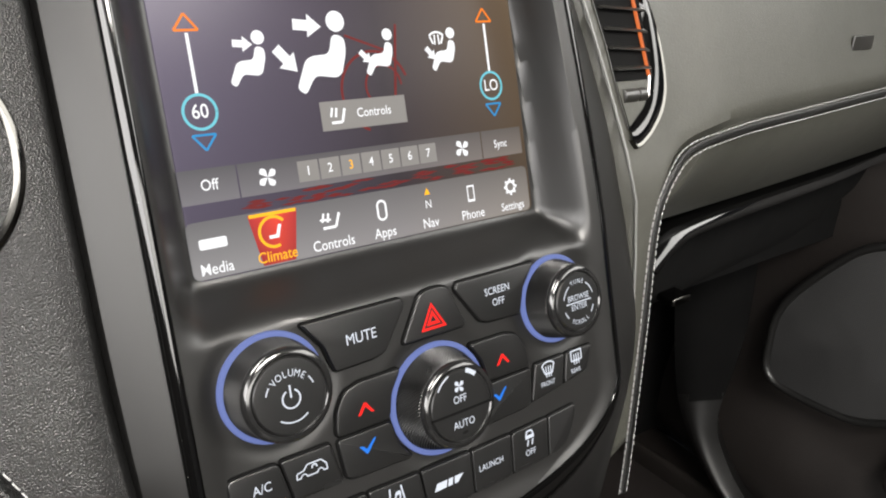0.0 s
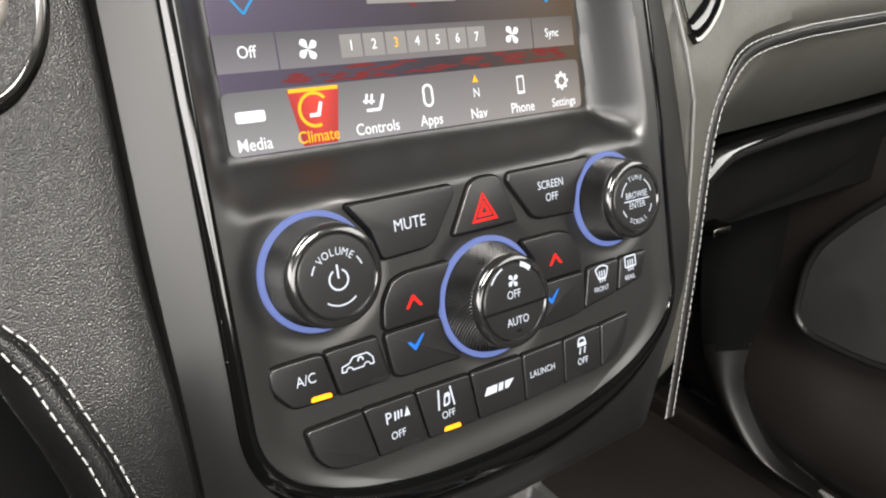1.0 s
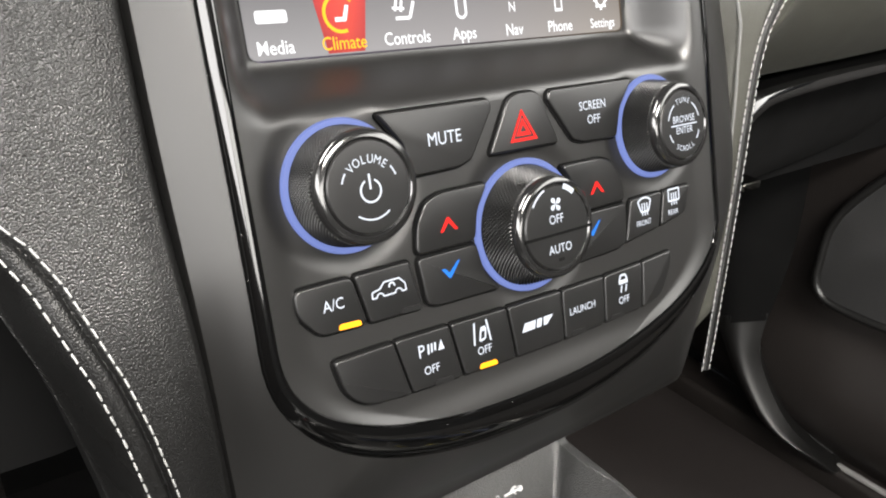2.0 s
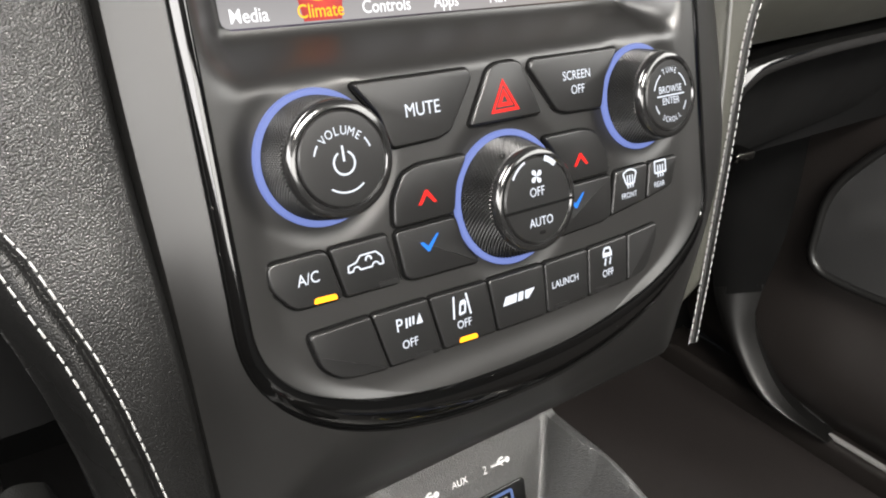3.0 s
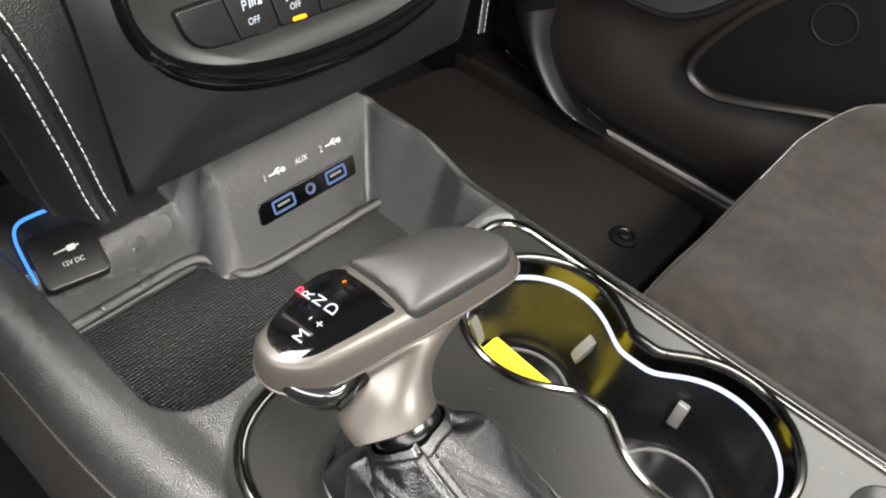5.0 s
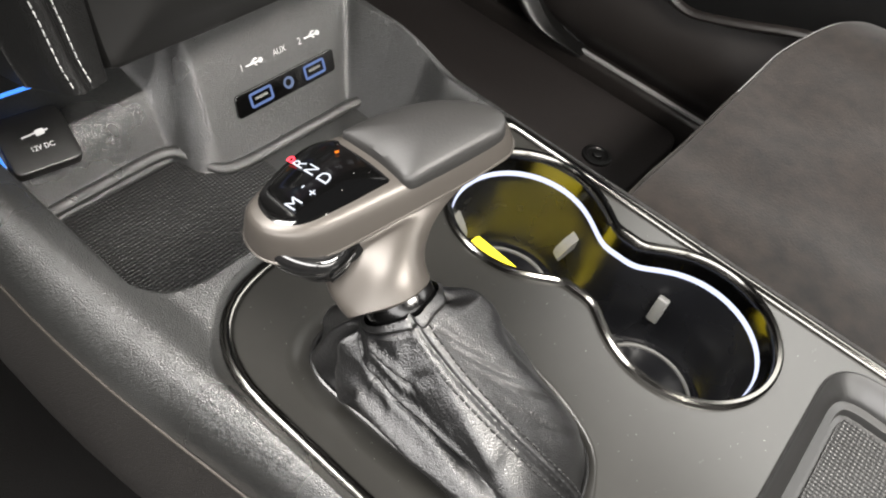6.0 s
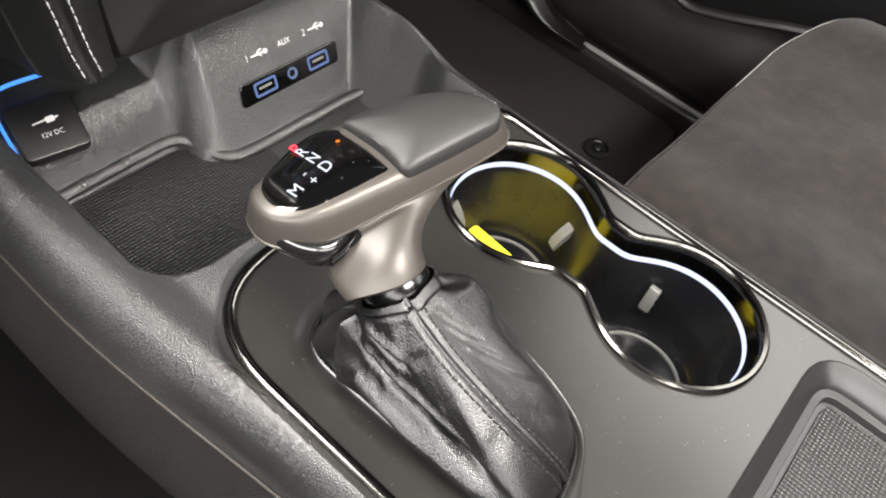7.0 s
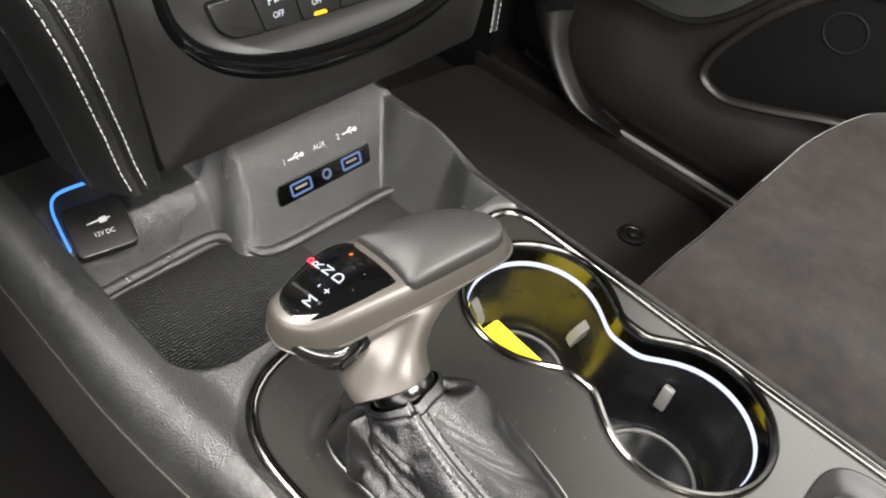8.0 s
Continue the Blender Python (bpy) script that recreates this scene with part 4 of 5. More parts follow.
def top_z(x, y):
    # padded bolster on the driver's side, lower shoulder on the passenger's side
    c = crest_x(y)
    if x < c:
        z = 0.388 + 0.038 * max(0.0, 1 - ((c - x) / (c - rail_x(y))) ** 2.0) ** 0.5
    else:
        z = 0.426 - 0.008 * smooth01((x - c) / 0.024)
    if x > 0.240:
        z = 0.414 - 0.010 * smooth01((x - 0.240) / 0.02) * smooth01((0.215 - y) / 0.045) + 0.003 * smooth01((y - 0.2) / 0.03) - 0.05 * max(0.0, (x - 0.258) / 0.01) ** 2
    # tray
    z0 = z
    d = sdf_round_rect(x, y, 0.009, 0.264, 0.147, 0.42, 0.030)
    z -= (z - 0.352) * smooth01((0.004 - d) / 0.012)
    # front of the tray: 12 V shelf at the driver's side, socket block beside it
    s = smooth01((x - 0.107) / 0.021)
    shelf = 0.352 + 0.042 * smooth01((y - 0.272) / 0.020) + 0.006 * smooth01((y - 0.29) / 0.04)
    t = min(1.0, max(0.0, (y - 0.243) / 0.034))
    block = 0.352 + 0.080 * (t * 0.75 + smooth01(t) * 0.25) + 0.003 * smooth01((y - 0.277) / 0.02)
    block = min(block, 0.4355 - 0.019 * smooth01((x - 0.236) / 0.024) - 0.05 * max(0.0, (x - 0.258) / 0.01) ** 2)
    if d < 0.004:
        front = shelf * (1 - s) + block * s
        w = 0.012 + 0.011 * smooth01((y - 0.170) / 0.03) - 0.004 * smooth01((y - 0.225) / 0.03)
        side = 0.066 * min(1.0, max(0.0, (x - 0.2335) / w)) ** 1.15
        rail = (z0 - 0.352) * smooth01((0.024 - x) / 0.016)
        wall = min(z0, 0.352 + side)
        fillet = max(0.0, 0.010 - abs(front - wall)) ** 2 / 0.040 if x > 0.2 else 0.0
        z = max(z, 0.352 + rail, max(front, wall) + fillet * smooth01((max(front, wall) - 0.352) / 0.008) * smooth01((0.262 - x) / 0.006))
    # the skin drops to the plate's trim, with a pit under the cup plate
    p = sdf_round_rect(x, y, 0.0145, 0.2395, -0.6, 0.1335, 0.045 if x < 0.12 else 0.020)
    z = min(z, 0.4115 + 0.0160 * smooth01((p + 0.001) / 0.014) + (0.5 if p > 0.014 else 0))
    z -= 0.10 * smooth01((-p - 0.001) / 0.004)
    return z


def skin(a, b):
    y = -0.36 + 0.72 * b
    x = rail_x(y) + (0.268 - rail_x(y)) * (0.10 * (a / 0.2) ** 1.5 if a < 0.2 else 0.10 + 0.90 * (a - 0.2) / 0.8)
    return (x, y, top_z(x, y))


part("top_skin", grid(skin, 300, 560), GRAIN, console, "grained black soft skin")
# side panels below the seam
part("side_panel", grid(lambda a, b: (rail_x(-0.40 + 0.85 * a) - 0.013 * math.sin(min(1.0, b * 4.0) * math.pi / 2) + 0.055 * smooth01((b - 0.16) / 0.5), -0.40 + 0.85 * a, 0.388 - 0.35 * b), 30, 32, thick=(0.012, 0, 0)), SIDETRIM, console)
part("side_panel", grid(lambda a, b: (0.266 + 0.012 * b, -0.40 + 0.85 * a, 0.372 - 0.33 * b), 30, 12, thick=(-0.012, 0, 0)), GRAIN, console)
part("side_seam", sweep([(rail_x(-0.38 + 0.02 * i) - 0.0006, -0.38 + 0.02 * i, 0.3885) for i in range(37)], 0.0007, 0.0007, n=6), SILVER, console)

# ribbed mat of the tray with its raised front lip
mat_loop = rounded([(0.022, 0.160), (0.150, 0.160), (0.150, 0.236), (0.126, 0.240), (0.112, 0.268), (0.022, 0.270)], [0.02, 0.006, 0.004, 0.01, 0.01, 0.006], 6)
part("tray_mat", slab(mat_loop, 0.350, 0.3545, 0.001), RIBBED, console, "ribbed black rubber tray mat")
lip_path = spline([(0.014, 0.272, 0.360), (0.06, 0.2735, 0.3595), (0.104, 0.2735, 0.359), (0.116, 0.262, 0.357), (0.122, 0.246, 0.356), (0.136, 0.239, 0.356), (0.19, 0.2375, 0.356), (0.236, 0.236, 0.356), (0.243, 0.225, 0.356), (0.244, 0.19, 0.356)], 70)
part("tray_lip", sweep(lip_path, 0.0040, 0.0034, n=12), GRAIN, console)

# socket panel with two charging ports
sx = Matrix.Translation((0.1884, 0.2564, 0.3836)) @ Matrix.Rotation(radians(66), 4, "X") @ MM
panel = part("socket_panel", slab(rounded([(-42.5, -7.6), (40.5, -7.6), (42, 7.2), (-41, 7.2)], 3, 4), -3, 1.4, 0.6), GLOSS, console, "glossy black socket panel", m=sx)
for cx in (-22.5, 23):
    fr = rect(cx - 9, cx + 9, -4.8, 4.8, 2)
    bm = bmesh.new()
    loft([[(*p, 1.3) for p in fr], [(*p, 2.0) for p in fr], [(*p, 2.0) for p in inset(fr, 1.5)], [(*p, 1.3) for p in inset(fr, 1.5)]], caps=(False, False), bm=bm)
    port = part("port_frame", bm, glow("port_blue_frame", (0.22, 0.33, 0.7), 0.35), panel, "pale blue port frame", m=sx)
    part("port_tongue", slab(rect(cx - 5, cx + 5, -0.4, 1.2, 0.3), 1.3, 1.8), FINGER, panel, m=sx)
part("jack_ring", lathe([(3.8, 1.3), (4.0, 2.2), (3.3, 2.5), (2.5, 1.7), (2.3, 1.3)], n=32, caps=(False, False)), glow("jack_pale_ring", (0.25, 0.33, 0.55), 0.35), panel, "pale jack socket ring", m=sx)
# near-black disc gives the shaded inside of the jack by colour
part("jack_hole", lathe([(2.3, 1.35), (2.2, 1.45)], n=24), VOID, panel, m=sx)
for cx, side in ((-23, 1), (25, 1)):
    s = [bar((-7, 0), (6, 0), 1.0), disc(6.6, 0, 1.9, 14), bar((-2, 0), (1, 2.6), 0.9), bar((1, 2.6), (3.5, 2.6), 0.9), bar((0, 0), (2.5, -2.4), 0.9)]
    part("marking", shape([[Vector((p[0] * 0.82 + cx + 2, p[1] * 0.82 + 21.4)) for p in q] for q in s], 0.4, 2.0), PRINT, console, smooth=False, m=sx)
for cx, t in ((-30.5, "1"), (16.5, "2")):
    part("marking", words(t, 6.6), PRINT, console, smooth=False, m=sx @ Matrix.Translation((cx, 21.4, 2.0)))
part("marking", words("AUX", 5.6), PRINT, console, smooth=False, m=sx @ Matrix.Translation((-0.5, 21.6, 2.0)))

# 12 V outlet with hinged cover and blue light strip
ox = Matrix.Translation((0.0402, 0.2915, 0.3957)) @ Matrix.Rotation(radians(-10), 4, "Z") @ Matrix.Rotation(radians(22), 4, "X") @ MM
cover = part("outlet_cover", slab(rounded([(-18, -19), (18, -19), (18, 16), (-18, 16)], 5, 5), -5, 2.2, 1.0), SATIN, console, "black 12 volt outlet cover", m=ox)
part("marking", words("12V DC", 4.2), PRINT, cover, smooth=False, m=ox @ Matrix.Translation((1, -7, 2.3)))
part("marking", shape([bar((-8, 0), (1, 1), 1.2), rounded([(1, -1.8), (7, -1.2), (7, 3.2), (1, 2.8)], 1.2, 3), bar((7, 1), (9.5, 1.3), 1.2)], 2.25, 2.35), PRINT, cover, smooth=False, m=ox @ Matrix.Translation((0, 1, 0)) @ Matrix.Diagonal((0.8, 0.8, 1, 1)))
strip = spline([(-20.5, -12, 2), (-21, 4, 3), (-20.5, 16, 4), (-17, 23.5, 4.5), (-8, 26, 5), (12, 26.5, 6)], 30)
part("light_strip", sweep(strip, 0.9, 1.6, n=8), STRIP_GLOW, console, "bright blue light strip", m=ox)

# ---- cup plate ----
C1, C2 = Vector((0.191, 0.069)), Vector((0.1915, -0.031))


def even(loop, count):
    """A closed loop resampled at even steps."""
    pts = [Vector(p[:2]) for p in loop] + [Vector(loop[0][:2])]
    acc = [0.0]
    for a, b in zip(pts, pts[1:]):
        acc.append(acc[-1] + (b - a).length)
    out, k = [], 0
    for i in range(count):
        want = acc[-1] * i / count
        while acc[k + 1] < want:
            k += 1
        out.append(pts[k].lerp(pts[k + 1], (want - acc[k]) / max(1e-9, acc[k + 1] - acc[k])))
    return out


def cup_loop(grow=0.0, count=160):
    """Outline of the two joined cups."""
    mid, out = (C1 + C2) / 2, []
    for i in range(count):
        a = 2 * math.pi * i / count
        d = Vector((math.cos(a), math.sin(a)))
        lo, hi = 0.0, 0.15
        for _ in range(40):
            m = (lo + hi) / 2
            p = mid + d * m
            d1, d2 = (p - C1).length - 0.0455, (p - C2).length - 0.0465
            h = max(0.030 - abs(d1 - d2), 0) / 0.030
            s = min(d1, d2) - h * h * 0.030 * 0.25 - grow
            neck = abs(p.x - mid.x) - 0.026 - grow
            inside = s < 0 or (abs(p.y - mid.y) < 0.012 and neck < 0)
            lo, hi = (m, hi) if inside else (lo, m)
        out.append(mid + d * lo)
    for _ in range(4):
        out = [(out[i - 2] + out[i - 1] * 2 + out[i] * 3 + out[(i + 1) % count] * 2 + out[(i + 2) % count]) / 9 for i in range(count)]
    return even(out, count)


GATE = rounded([(0.0395, 0.0905), (0.105, 0.0905), (0.1130, 0.030), (0.1048, -0.012), (0.0945, -0.0345), (0.066, -0.0438), (0.0415, -0.0445)], [0.024, 0.03, 0.04, 0.02, 0.014, 0.015, 0.012], 10)


def gate_loop(grow=0.0, count=96):
    """Outline of the shift boot's opening."""
    near = even(GATE, count)
    far = inset(near, -grow)
    # the slope round it is wide on the driver's side only
    return [p.lerp(q, 0.32 + 0.68 * smooth01((0.090 - p.x) / 0.045)) for p, q in zip(near, far)]


PLATE_LOOP = rounded([(0.0145, 0.1335), (0.2395, 0.1335), (0.2395, -0.36), (0.0145, -0.36)], [0.055, 0.02, 0.01, 0.01], 10)


def fill_with_holes(outer, holes, z):
    bm = bmesh.new()
    edges = []
    for lp in [outer] + holes:
        vs = [bm.verts.new((p[0], p[1], z)) for p in lp]
        edges += [bm.edges.new((vs[i - 1], vs[i])) for i in range(len(vs))]
    bmesh.ops.triangle_fill(bm, use_beauty=True, use_dissolve=False, edges=edges)
    return bm


TRAY_HOLE = rounded([(0.100, -0.0985), (0.2315, -0.0985), (0.2315, -0.33), (0.100, -0.33)], [0.012, 0.026, 0.01, 0.01], 8)
bm = fill_with_holes(PLATE_LOOP, [cup_loop(0.002), gate_loop(0.0125), TRAY_HOLE], DECK)
plate = part("cup_plate", bm, PLATE, console, "satin dark plate around the cups and shifter")
part("gate_slope", loft([[(p.x, p.y, DECK - h) for p in gate_loop(g)] for g, h in ((0.0125, 0.0), (0.0105, 0.0001), (0.0085, 0.0005), (0.0065, 0.0011), (0.0045, 0.0018), (0.0025, 0.0026), (0.0005, 0.0034))], caps=(False, False)), PLATE, console)
part("plate_trim", sweep([(p.x, p.y, DECK + 0.0004) for p in inset(PLATE_LOOP, -0.0006)], 0.0031, 0.0026, closed=True, n=10), CHROME, console, "thin dark chrome trim")
part("gate_rim", sweep([(p.x, p.y, DECK - 0.0030) for p in gate_loop(0.0006)], 0.0012, 0.0014, closed=True, n=8), BUTTON, console)
cl = cup_loop()
cups = part("cup_well", loft([[(p.x, p.y, DECK - 0.001) for p in cup_loop(0.002)]] + [[(p.x, p.y, z) for p in inset(cl, d)] for d, z in ((0.0036, 0.402), (0.0042, 0.395), (0.005, 0.37), (0.007, 0.349), (0.010, 0.345))], caps=(False, True)), CUP, console, "glossy black double cup well")
part("cup_rim", loft([[(p.x, p.y, DECK + h) for p in inset(cl, d)] for d, h in ((-0.0032, 0.0), (-0.0028, 0.0022), (-0.0016, 0.0030), (0.0002, 0.0026), (0.0016, 0.0006), (0.0026, -0.004), (0.0034, -0.0105))], caps=(False, False)), CHROME, console, "dark chrome cup holder rim")
part("light_ring", loft([[(p.x, p.y, z) for p in inset(cl, d)] for d, z in ((0.0030, 0.4030), (0.0038, 0.4026), (0.0040, 0.3998), (0.0032, 0.3994))], caps=(False, False)), CUP_GLOW, console, "white lit ring in the cup holder")
for c in (C1, C2):
    for r in (0.030, 0.0335):
        part("floor_ridge", lathe([(r - 0.001, 0.3448), (r - 0.0008, 0.3462), (r + 0.0008, 0.3462), (r + 0.001, 0.3448)], c.x, c.y, caps=(False, False)), FINGER if r < 0.031 else CUP, console)
part("grip_finger", box(0.2225, 0.2265, -0.0165, -0.0095, 0.364, 0.384, 0.0012), FINGER, console, "grey spring grip finger")
for angle in (-30, 100):
    # flaps hinged at the wall that slope down into the cup
    out, along = Vector((math.cos(radians(angle)), math.sin(radians(angle)), 0)), Vector((-math.sin(radians(angle)), math.cos(radians(angle)), 0))
    ring = []
    for r, z, w in ((0.0425, 0.3835, 0.0034), (0.0400, 0.3840, 0.0035), (0.0350, 0.3775, 0.0035), (0.0315, 0.3705, 0.0036), (0.0306, 0.3668, 0.0030), (0.0322, 0.3650, 0.0030), (0.0425, 0.3800, 0.0036)):
        ring.append((r, z, w))
    flap = loft([[Vector((C1.x, C1.y, z)) + out * r + along * w * k for r, z, w in ring] for k in (-1.0, -0.9, 0.9, 1.0)])
    part("grip_finger", flap, FINGER, console, "grey spring grip finger")
bm = loft([[(p.x, p.y, z) for p in inset(TRAY_HOLE, d)] for d, z in ((-0.0012, DECK + 0.0006), (0.0, DECK + 0.0012), (0.0018, DECK - 0.001), (0.0085, 0.4075), (0.0095, 0.4035), (0.0135, 0.4025), (0.0145, 0.3985), (0.0165, 0.398))], caps=(False, True))
part("rear_tray", bm, SATIN, console, "stepped black rear tray")
part("rear_tray_mat", slab(inset(TRAY_HOLE, 0.0175), 0.396, 0.3992), RIBBED, console, "ribbed rubber mat in the rear tray")

# yellow card: its foot lies on the cup's floor, the rest bends up the driver's side wall
def card(a, b):
    y = 0.1030 - 0.060 * a
    if b < 0.4:
        z = 0.3490 + 0.0025 * (b / 0.4) ** 2
        far = 0.2098 - 0.0045 * a
    else:
        z = 0.3515 + 0.0460 * (b - 0.4) / 0.6
    wall = C1.x - math.sqrt(max(0.0, (0.0375 + 0.055 * (z - 0.349)) ** 2 - (y - C1.y) ** 2)) + 0.0012
    return (far + (wall - far) * b / 0.4 if b < 0.4 else wall, y, z)


whole("yellow_card", grid(card, 20, 20, thick=(0.0004, 0, -0.0006)), YELLOW, "bright yellow card bent inside the front cup", "card")

# ---- gear shifter ----
shifter = thing("gear_shifter", pose(0.071, 0.013, 0.414), "automatic gear shifter with satin silver handle and leather boot", "gear shifter")
HC = Vector((0.072, 0.086, 0.506))
AX = Vector((0.88, -0.475, 0.20)).normalized()
SIDE = Vector((0.475, 0.88, 0.0)).normalized()
UP = AX.cross(SIDE)
HM = Matrix(((AX.x, SIDE.x, UP.x, HC.x), (AX.y, SIDE.y, UP.y, HC.y), (AX.z, SIDE.z, UP.z, HC.z), (0, 0, 0, 1))) @ MM  # handle axes in millimetres
HEAD = rounded([(-49, 3), (-46.8, -10.3), (-35, -17.8), (-22, -17.2), (10, -11), (36, -4.5), (55, 1.5), (58.5, 9), (53, 17), (43, 23), (26, 27), (6, 26), (-12, 24.5), (-22, 22.5), (-32, 17), (-42, 9)], 7, 4)


HEAD = even(HEAD, 96)


def toward(loop, f, c=(4.0, 4.0)):
    return [Vector(c).lerp(p, f) for p in loop]


# neck's lower end: centre and axis along the handle's axes
TO_H = HM.to_3x3().normalized().transposed()
COL = HM.inverted() @ Vector((0.0602, 0.0583, 0.4721))
COL_AX = (TO_H @ Vector((0.02, 0.70, 0.71))).normalized()
COL_X = (Vector((1, 0, 0)) - COL_AX * COL_AX.x).normalized()
COL_Y = COL_AX.cross(COL_X)


def collar_ring(r, h):
    out = []
    for p in HEAD:
        a = math.atan2(p.y - 4, p.x - 4)
        out.append(COL + COL_AX * h + COL_X * r * math.cos(a) + COL_Y * r * math.sin(a))
    return out


def band(p, h):
    """The side band is deeper at the driver's end."""
    return h * (1 + 0.20 * smooth01((12 - p.x) / 50))


rings = [[(p.x, p.y, 1.0) for p in toward(HEAD, 0.70)], [(p.x, p.y, 0.6) for p in inset(HEAD, 3.0)], [(p.x, p.y, -0.4) for p in inset(HEAD, 1.3)]]
for d, h in ((0.55, -1.2), (-0.2, -2.6), (-0.9, -4.4), (-1.6, -6.6), (-2.3, -9.2), (-2.7, -10.7), (-2.2, -11.6)):
    rings.append([(p.x, p.y, band(p, h)) for p in inset(HEAD, d)])
low = [Vector((p.x, p.y, band(p, -12.1))) for p in inset(HEAD, -1.4)]
bottom = collar_ring(14.3, 0.0)


def neck(p0, p3, f):
    """The flank: in under the head, then down into the neck."""
    p1 = Vector((p0.x + (3 - p0.x) * 0.46, p0.y + (-6 - p0.y) * 0.30, p0.z - 4.5))
    p2 = p3 + COL_AX * 17
    p = p0 * (1 - f) ** 3 + p1 * 3 * f * (1 - f) ** 2 + p2 * 3 * f * f * (1 - f) + p3 * f ** 3
    # lobe under the trigger
    p.x -= 8.0 * math.exp(-((p.z + 30) / 8) ** 2) * smooth01((-p.x - 1) / 10)
    # scoop that the release trigger sits in
    d = Vector(((p.x + 27) / 11, (p.z + 18) / 8))
    if p.y < 0:
        p.y += 7.0 * math.exp(-d.length_squared)
    return p


for k in range(0, 25):
    rings.append([neck(a, b, k / 24) for a, b in zip(low, bottom)])
rings.append(collar_ring(13.4, -0.8))
head = part("handle", loft(rings), SILVER, shifter, "satin silver handle", m=HM)


part("ridge_line", sweep([(p.x, p.y, band(p, -10.9)) for p in inset(HEAD, -2.7)], 0.6, 0.6, closed=True, n=8), SILVER, head, m=HM)


def top_skin(loop, base, crown, thick):
    """A crowned inlay on the handle's top."""
    k = even(loop, 72)
    cx = sum((p for p in k), Vector((0, 0))) / len(k)
    rr = [[(p.x, p.y, base - 2) for p in k], [(p.x, p.y, base + thick * 0.5) for p in k]]
    rr.append([(p.x, p.y, base + thick) for p in inset(k, 0.8)])
    # towards the middle the rings turn into ovals, so that the crown has no ridges
    ax = max(abs(p.x - cx.x) for p in k) * 0.86
    ay = max(abs(p.y - cx.y) for p in k) * 0.86
    for f in (0.93, 0.84, 0.72, 0.58, 0.42, 0.26, 0.10):
        ring = []
        for p in k:
            q = p - cx
            d = Vector((q.x / ax, q.y / ay)).normalized()
            q = Vector((d.x * ax, d.y * ay)).lerp(q, f ** 1.5) * f
            ring.append((cx.x + q.x, cx.y + q.y, base + thick + crown * (1 - f ** 2.4)))
        rr.append(ring)
    return loft(rr)


DISPLAY = rounded([(-43.6, 2), (-41.5, -8), (-33, -14), (-24, -14), (7.5, -7.3), (3, 3), (-6.5, 21), (-12, 23), (-20, 22), (-30, 16.2), (-40, 8)], [6, 7, 7, 6, 1, 10, 1, 5, 6, 8, 8], 4)
GRIP = rounded([(8.6, -9.8), (12, -11), (34, -6), (53, -0.6), (57, 7.5), (52, 15.5), (43, 21.8), (26.5, 26.4), (6.5, 25.4), (-6, 22.5), (4, 4)], [1, 4, 10, 6, 6, 6, 8, 10, 10, 2, 10], 4)
part("display", top_skin(DISPLAY, 0.3, 1.2, 0.5), GLOSS, head, "glossy black gear display", m=HM)
part("grip_pad", top_skin(GRIP, 0.3, 4.5, 3.4), PAD, head, "black leather grip pad", m=HM)
part("collar", loft([collar_ring(13.0, 2.0), collar_ring(13.2, -0.6), collar_ring(14.0, -2.0), collar_ring(14.2, -6.0), collar_ring(13.6, -9.0), collar_ring(11.0, -10.0)]), COLLAR, shifter, "glossy black collar", m=HM)
# release trigger under the driver's end
trig = part("trigger", sweep(spline([(-42.5, -6.5, -13.5), (-40, -12, -15), (-35, -16.5, -17), (-29.0, -19, -18.8), (-24, -19, -19.8), (-19.5, -16, -20)], 30), 4.6, 7.8, up=(0.0, -0.35, 1), n=24), BLACKCHROME, shifter, "chrome release trigger", m=HM)
part("trigger_edge", sweep(spline([(-41.5, -9.5, -17), (-38, -15.0, -20.0), (-33, -19.0, -22.5), (-27, -20.8, -24.2), (-22, -19.5, -24.5)], 24), 1.7, 1.7, up=(0.0, -0.5, 1), n=10), BLACKCHROME, trig, "polished edge", m=HM)
for k in range(3):
    part("trigger_blade", sweep(spline([(-26 + 0.6 * k, -24.6 + 0.3 * k, -22.5 + 2.1 * k), (-21 + 0.6 * k, -23.0 + 0.3 * k, -21.0 + 2.1 * k), (-15.5 + 0.6 * k, -19.0, -19.2 + 2.0 * k)], 12), 0.75, 2.4, up=(0.1, -0.5, 1), n=10), GLOSS if k != 1 else BLACKCHROME, trig, m=HM)
# near-black bar drawn where the slot is in shade
part("trigger_slot", sweep(spline([(-25, -19.5, -18.0), (-19, -19.6, -17.0), (-12.5, -17.2, -17.5)], 14), 3.0, 2.2, up=(0.2, -0.5, 1), n=12), VOID, head, m=HM)

# gear letters
for ch, u, v, mt, s in (("P", -24.2, 15.2, GEAR_RED, 6.6), ("R", -22.4, 12.8, WHITE_GLOW, 6.6), ("N", -19.0, 8.4, WHITE_GLOW, 6.6), ("D", -15.6, 2.8, WHITE_GLOW, 7.2), ("M", -29.2, -4.8, WHITE_GLOW, 7.2), ("+", -21.6, -2.4, WHITE_GLOW, 6.0), ("-", -24.4, 2.2, WHITE_GLOW, 6.0)):
    part("gear_letter", words(ch, s, squash=1.0), mt, head, smooth=False, m=HM @ Matrix.Translation((u - 1.5, v, 2.4)) @ Matrix.Rotation(radians(32), 4, "Z"))
part("indicator", shape([rect(-10.3, -8.7, 13.2, 13.8, 0.2)], 2.2, 2.8), ORANGETXT, head, m=HM)

# leather boot: pleats on the driver's side, seam down the rear
BT = Vector((0.0601, 0.0548, 0.4684))
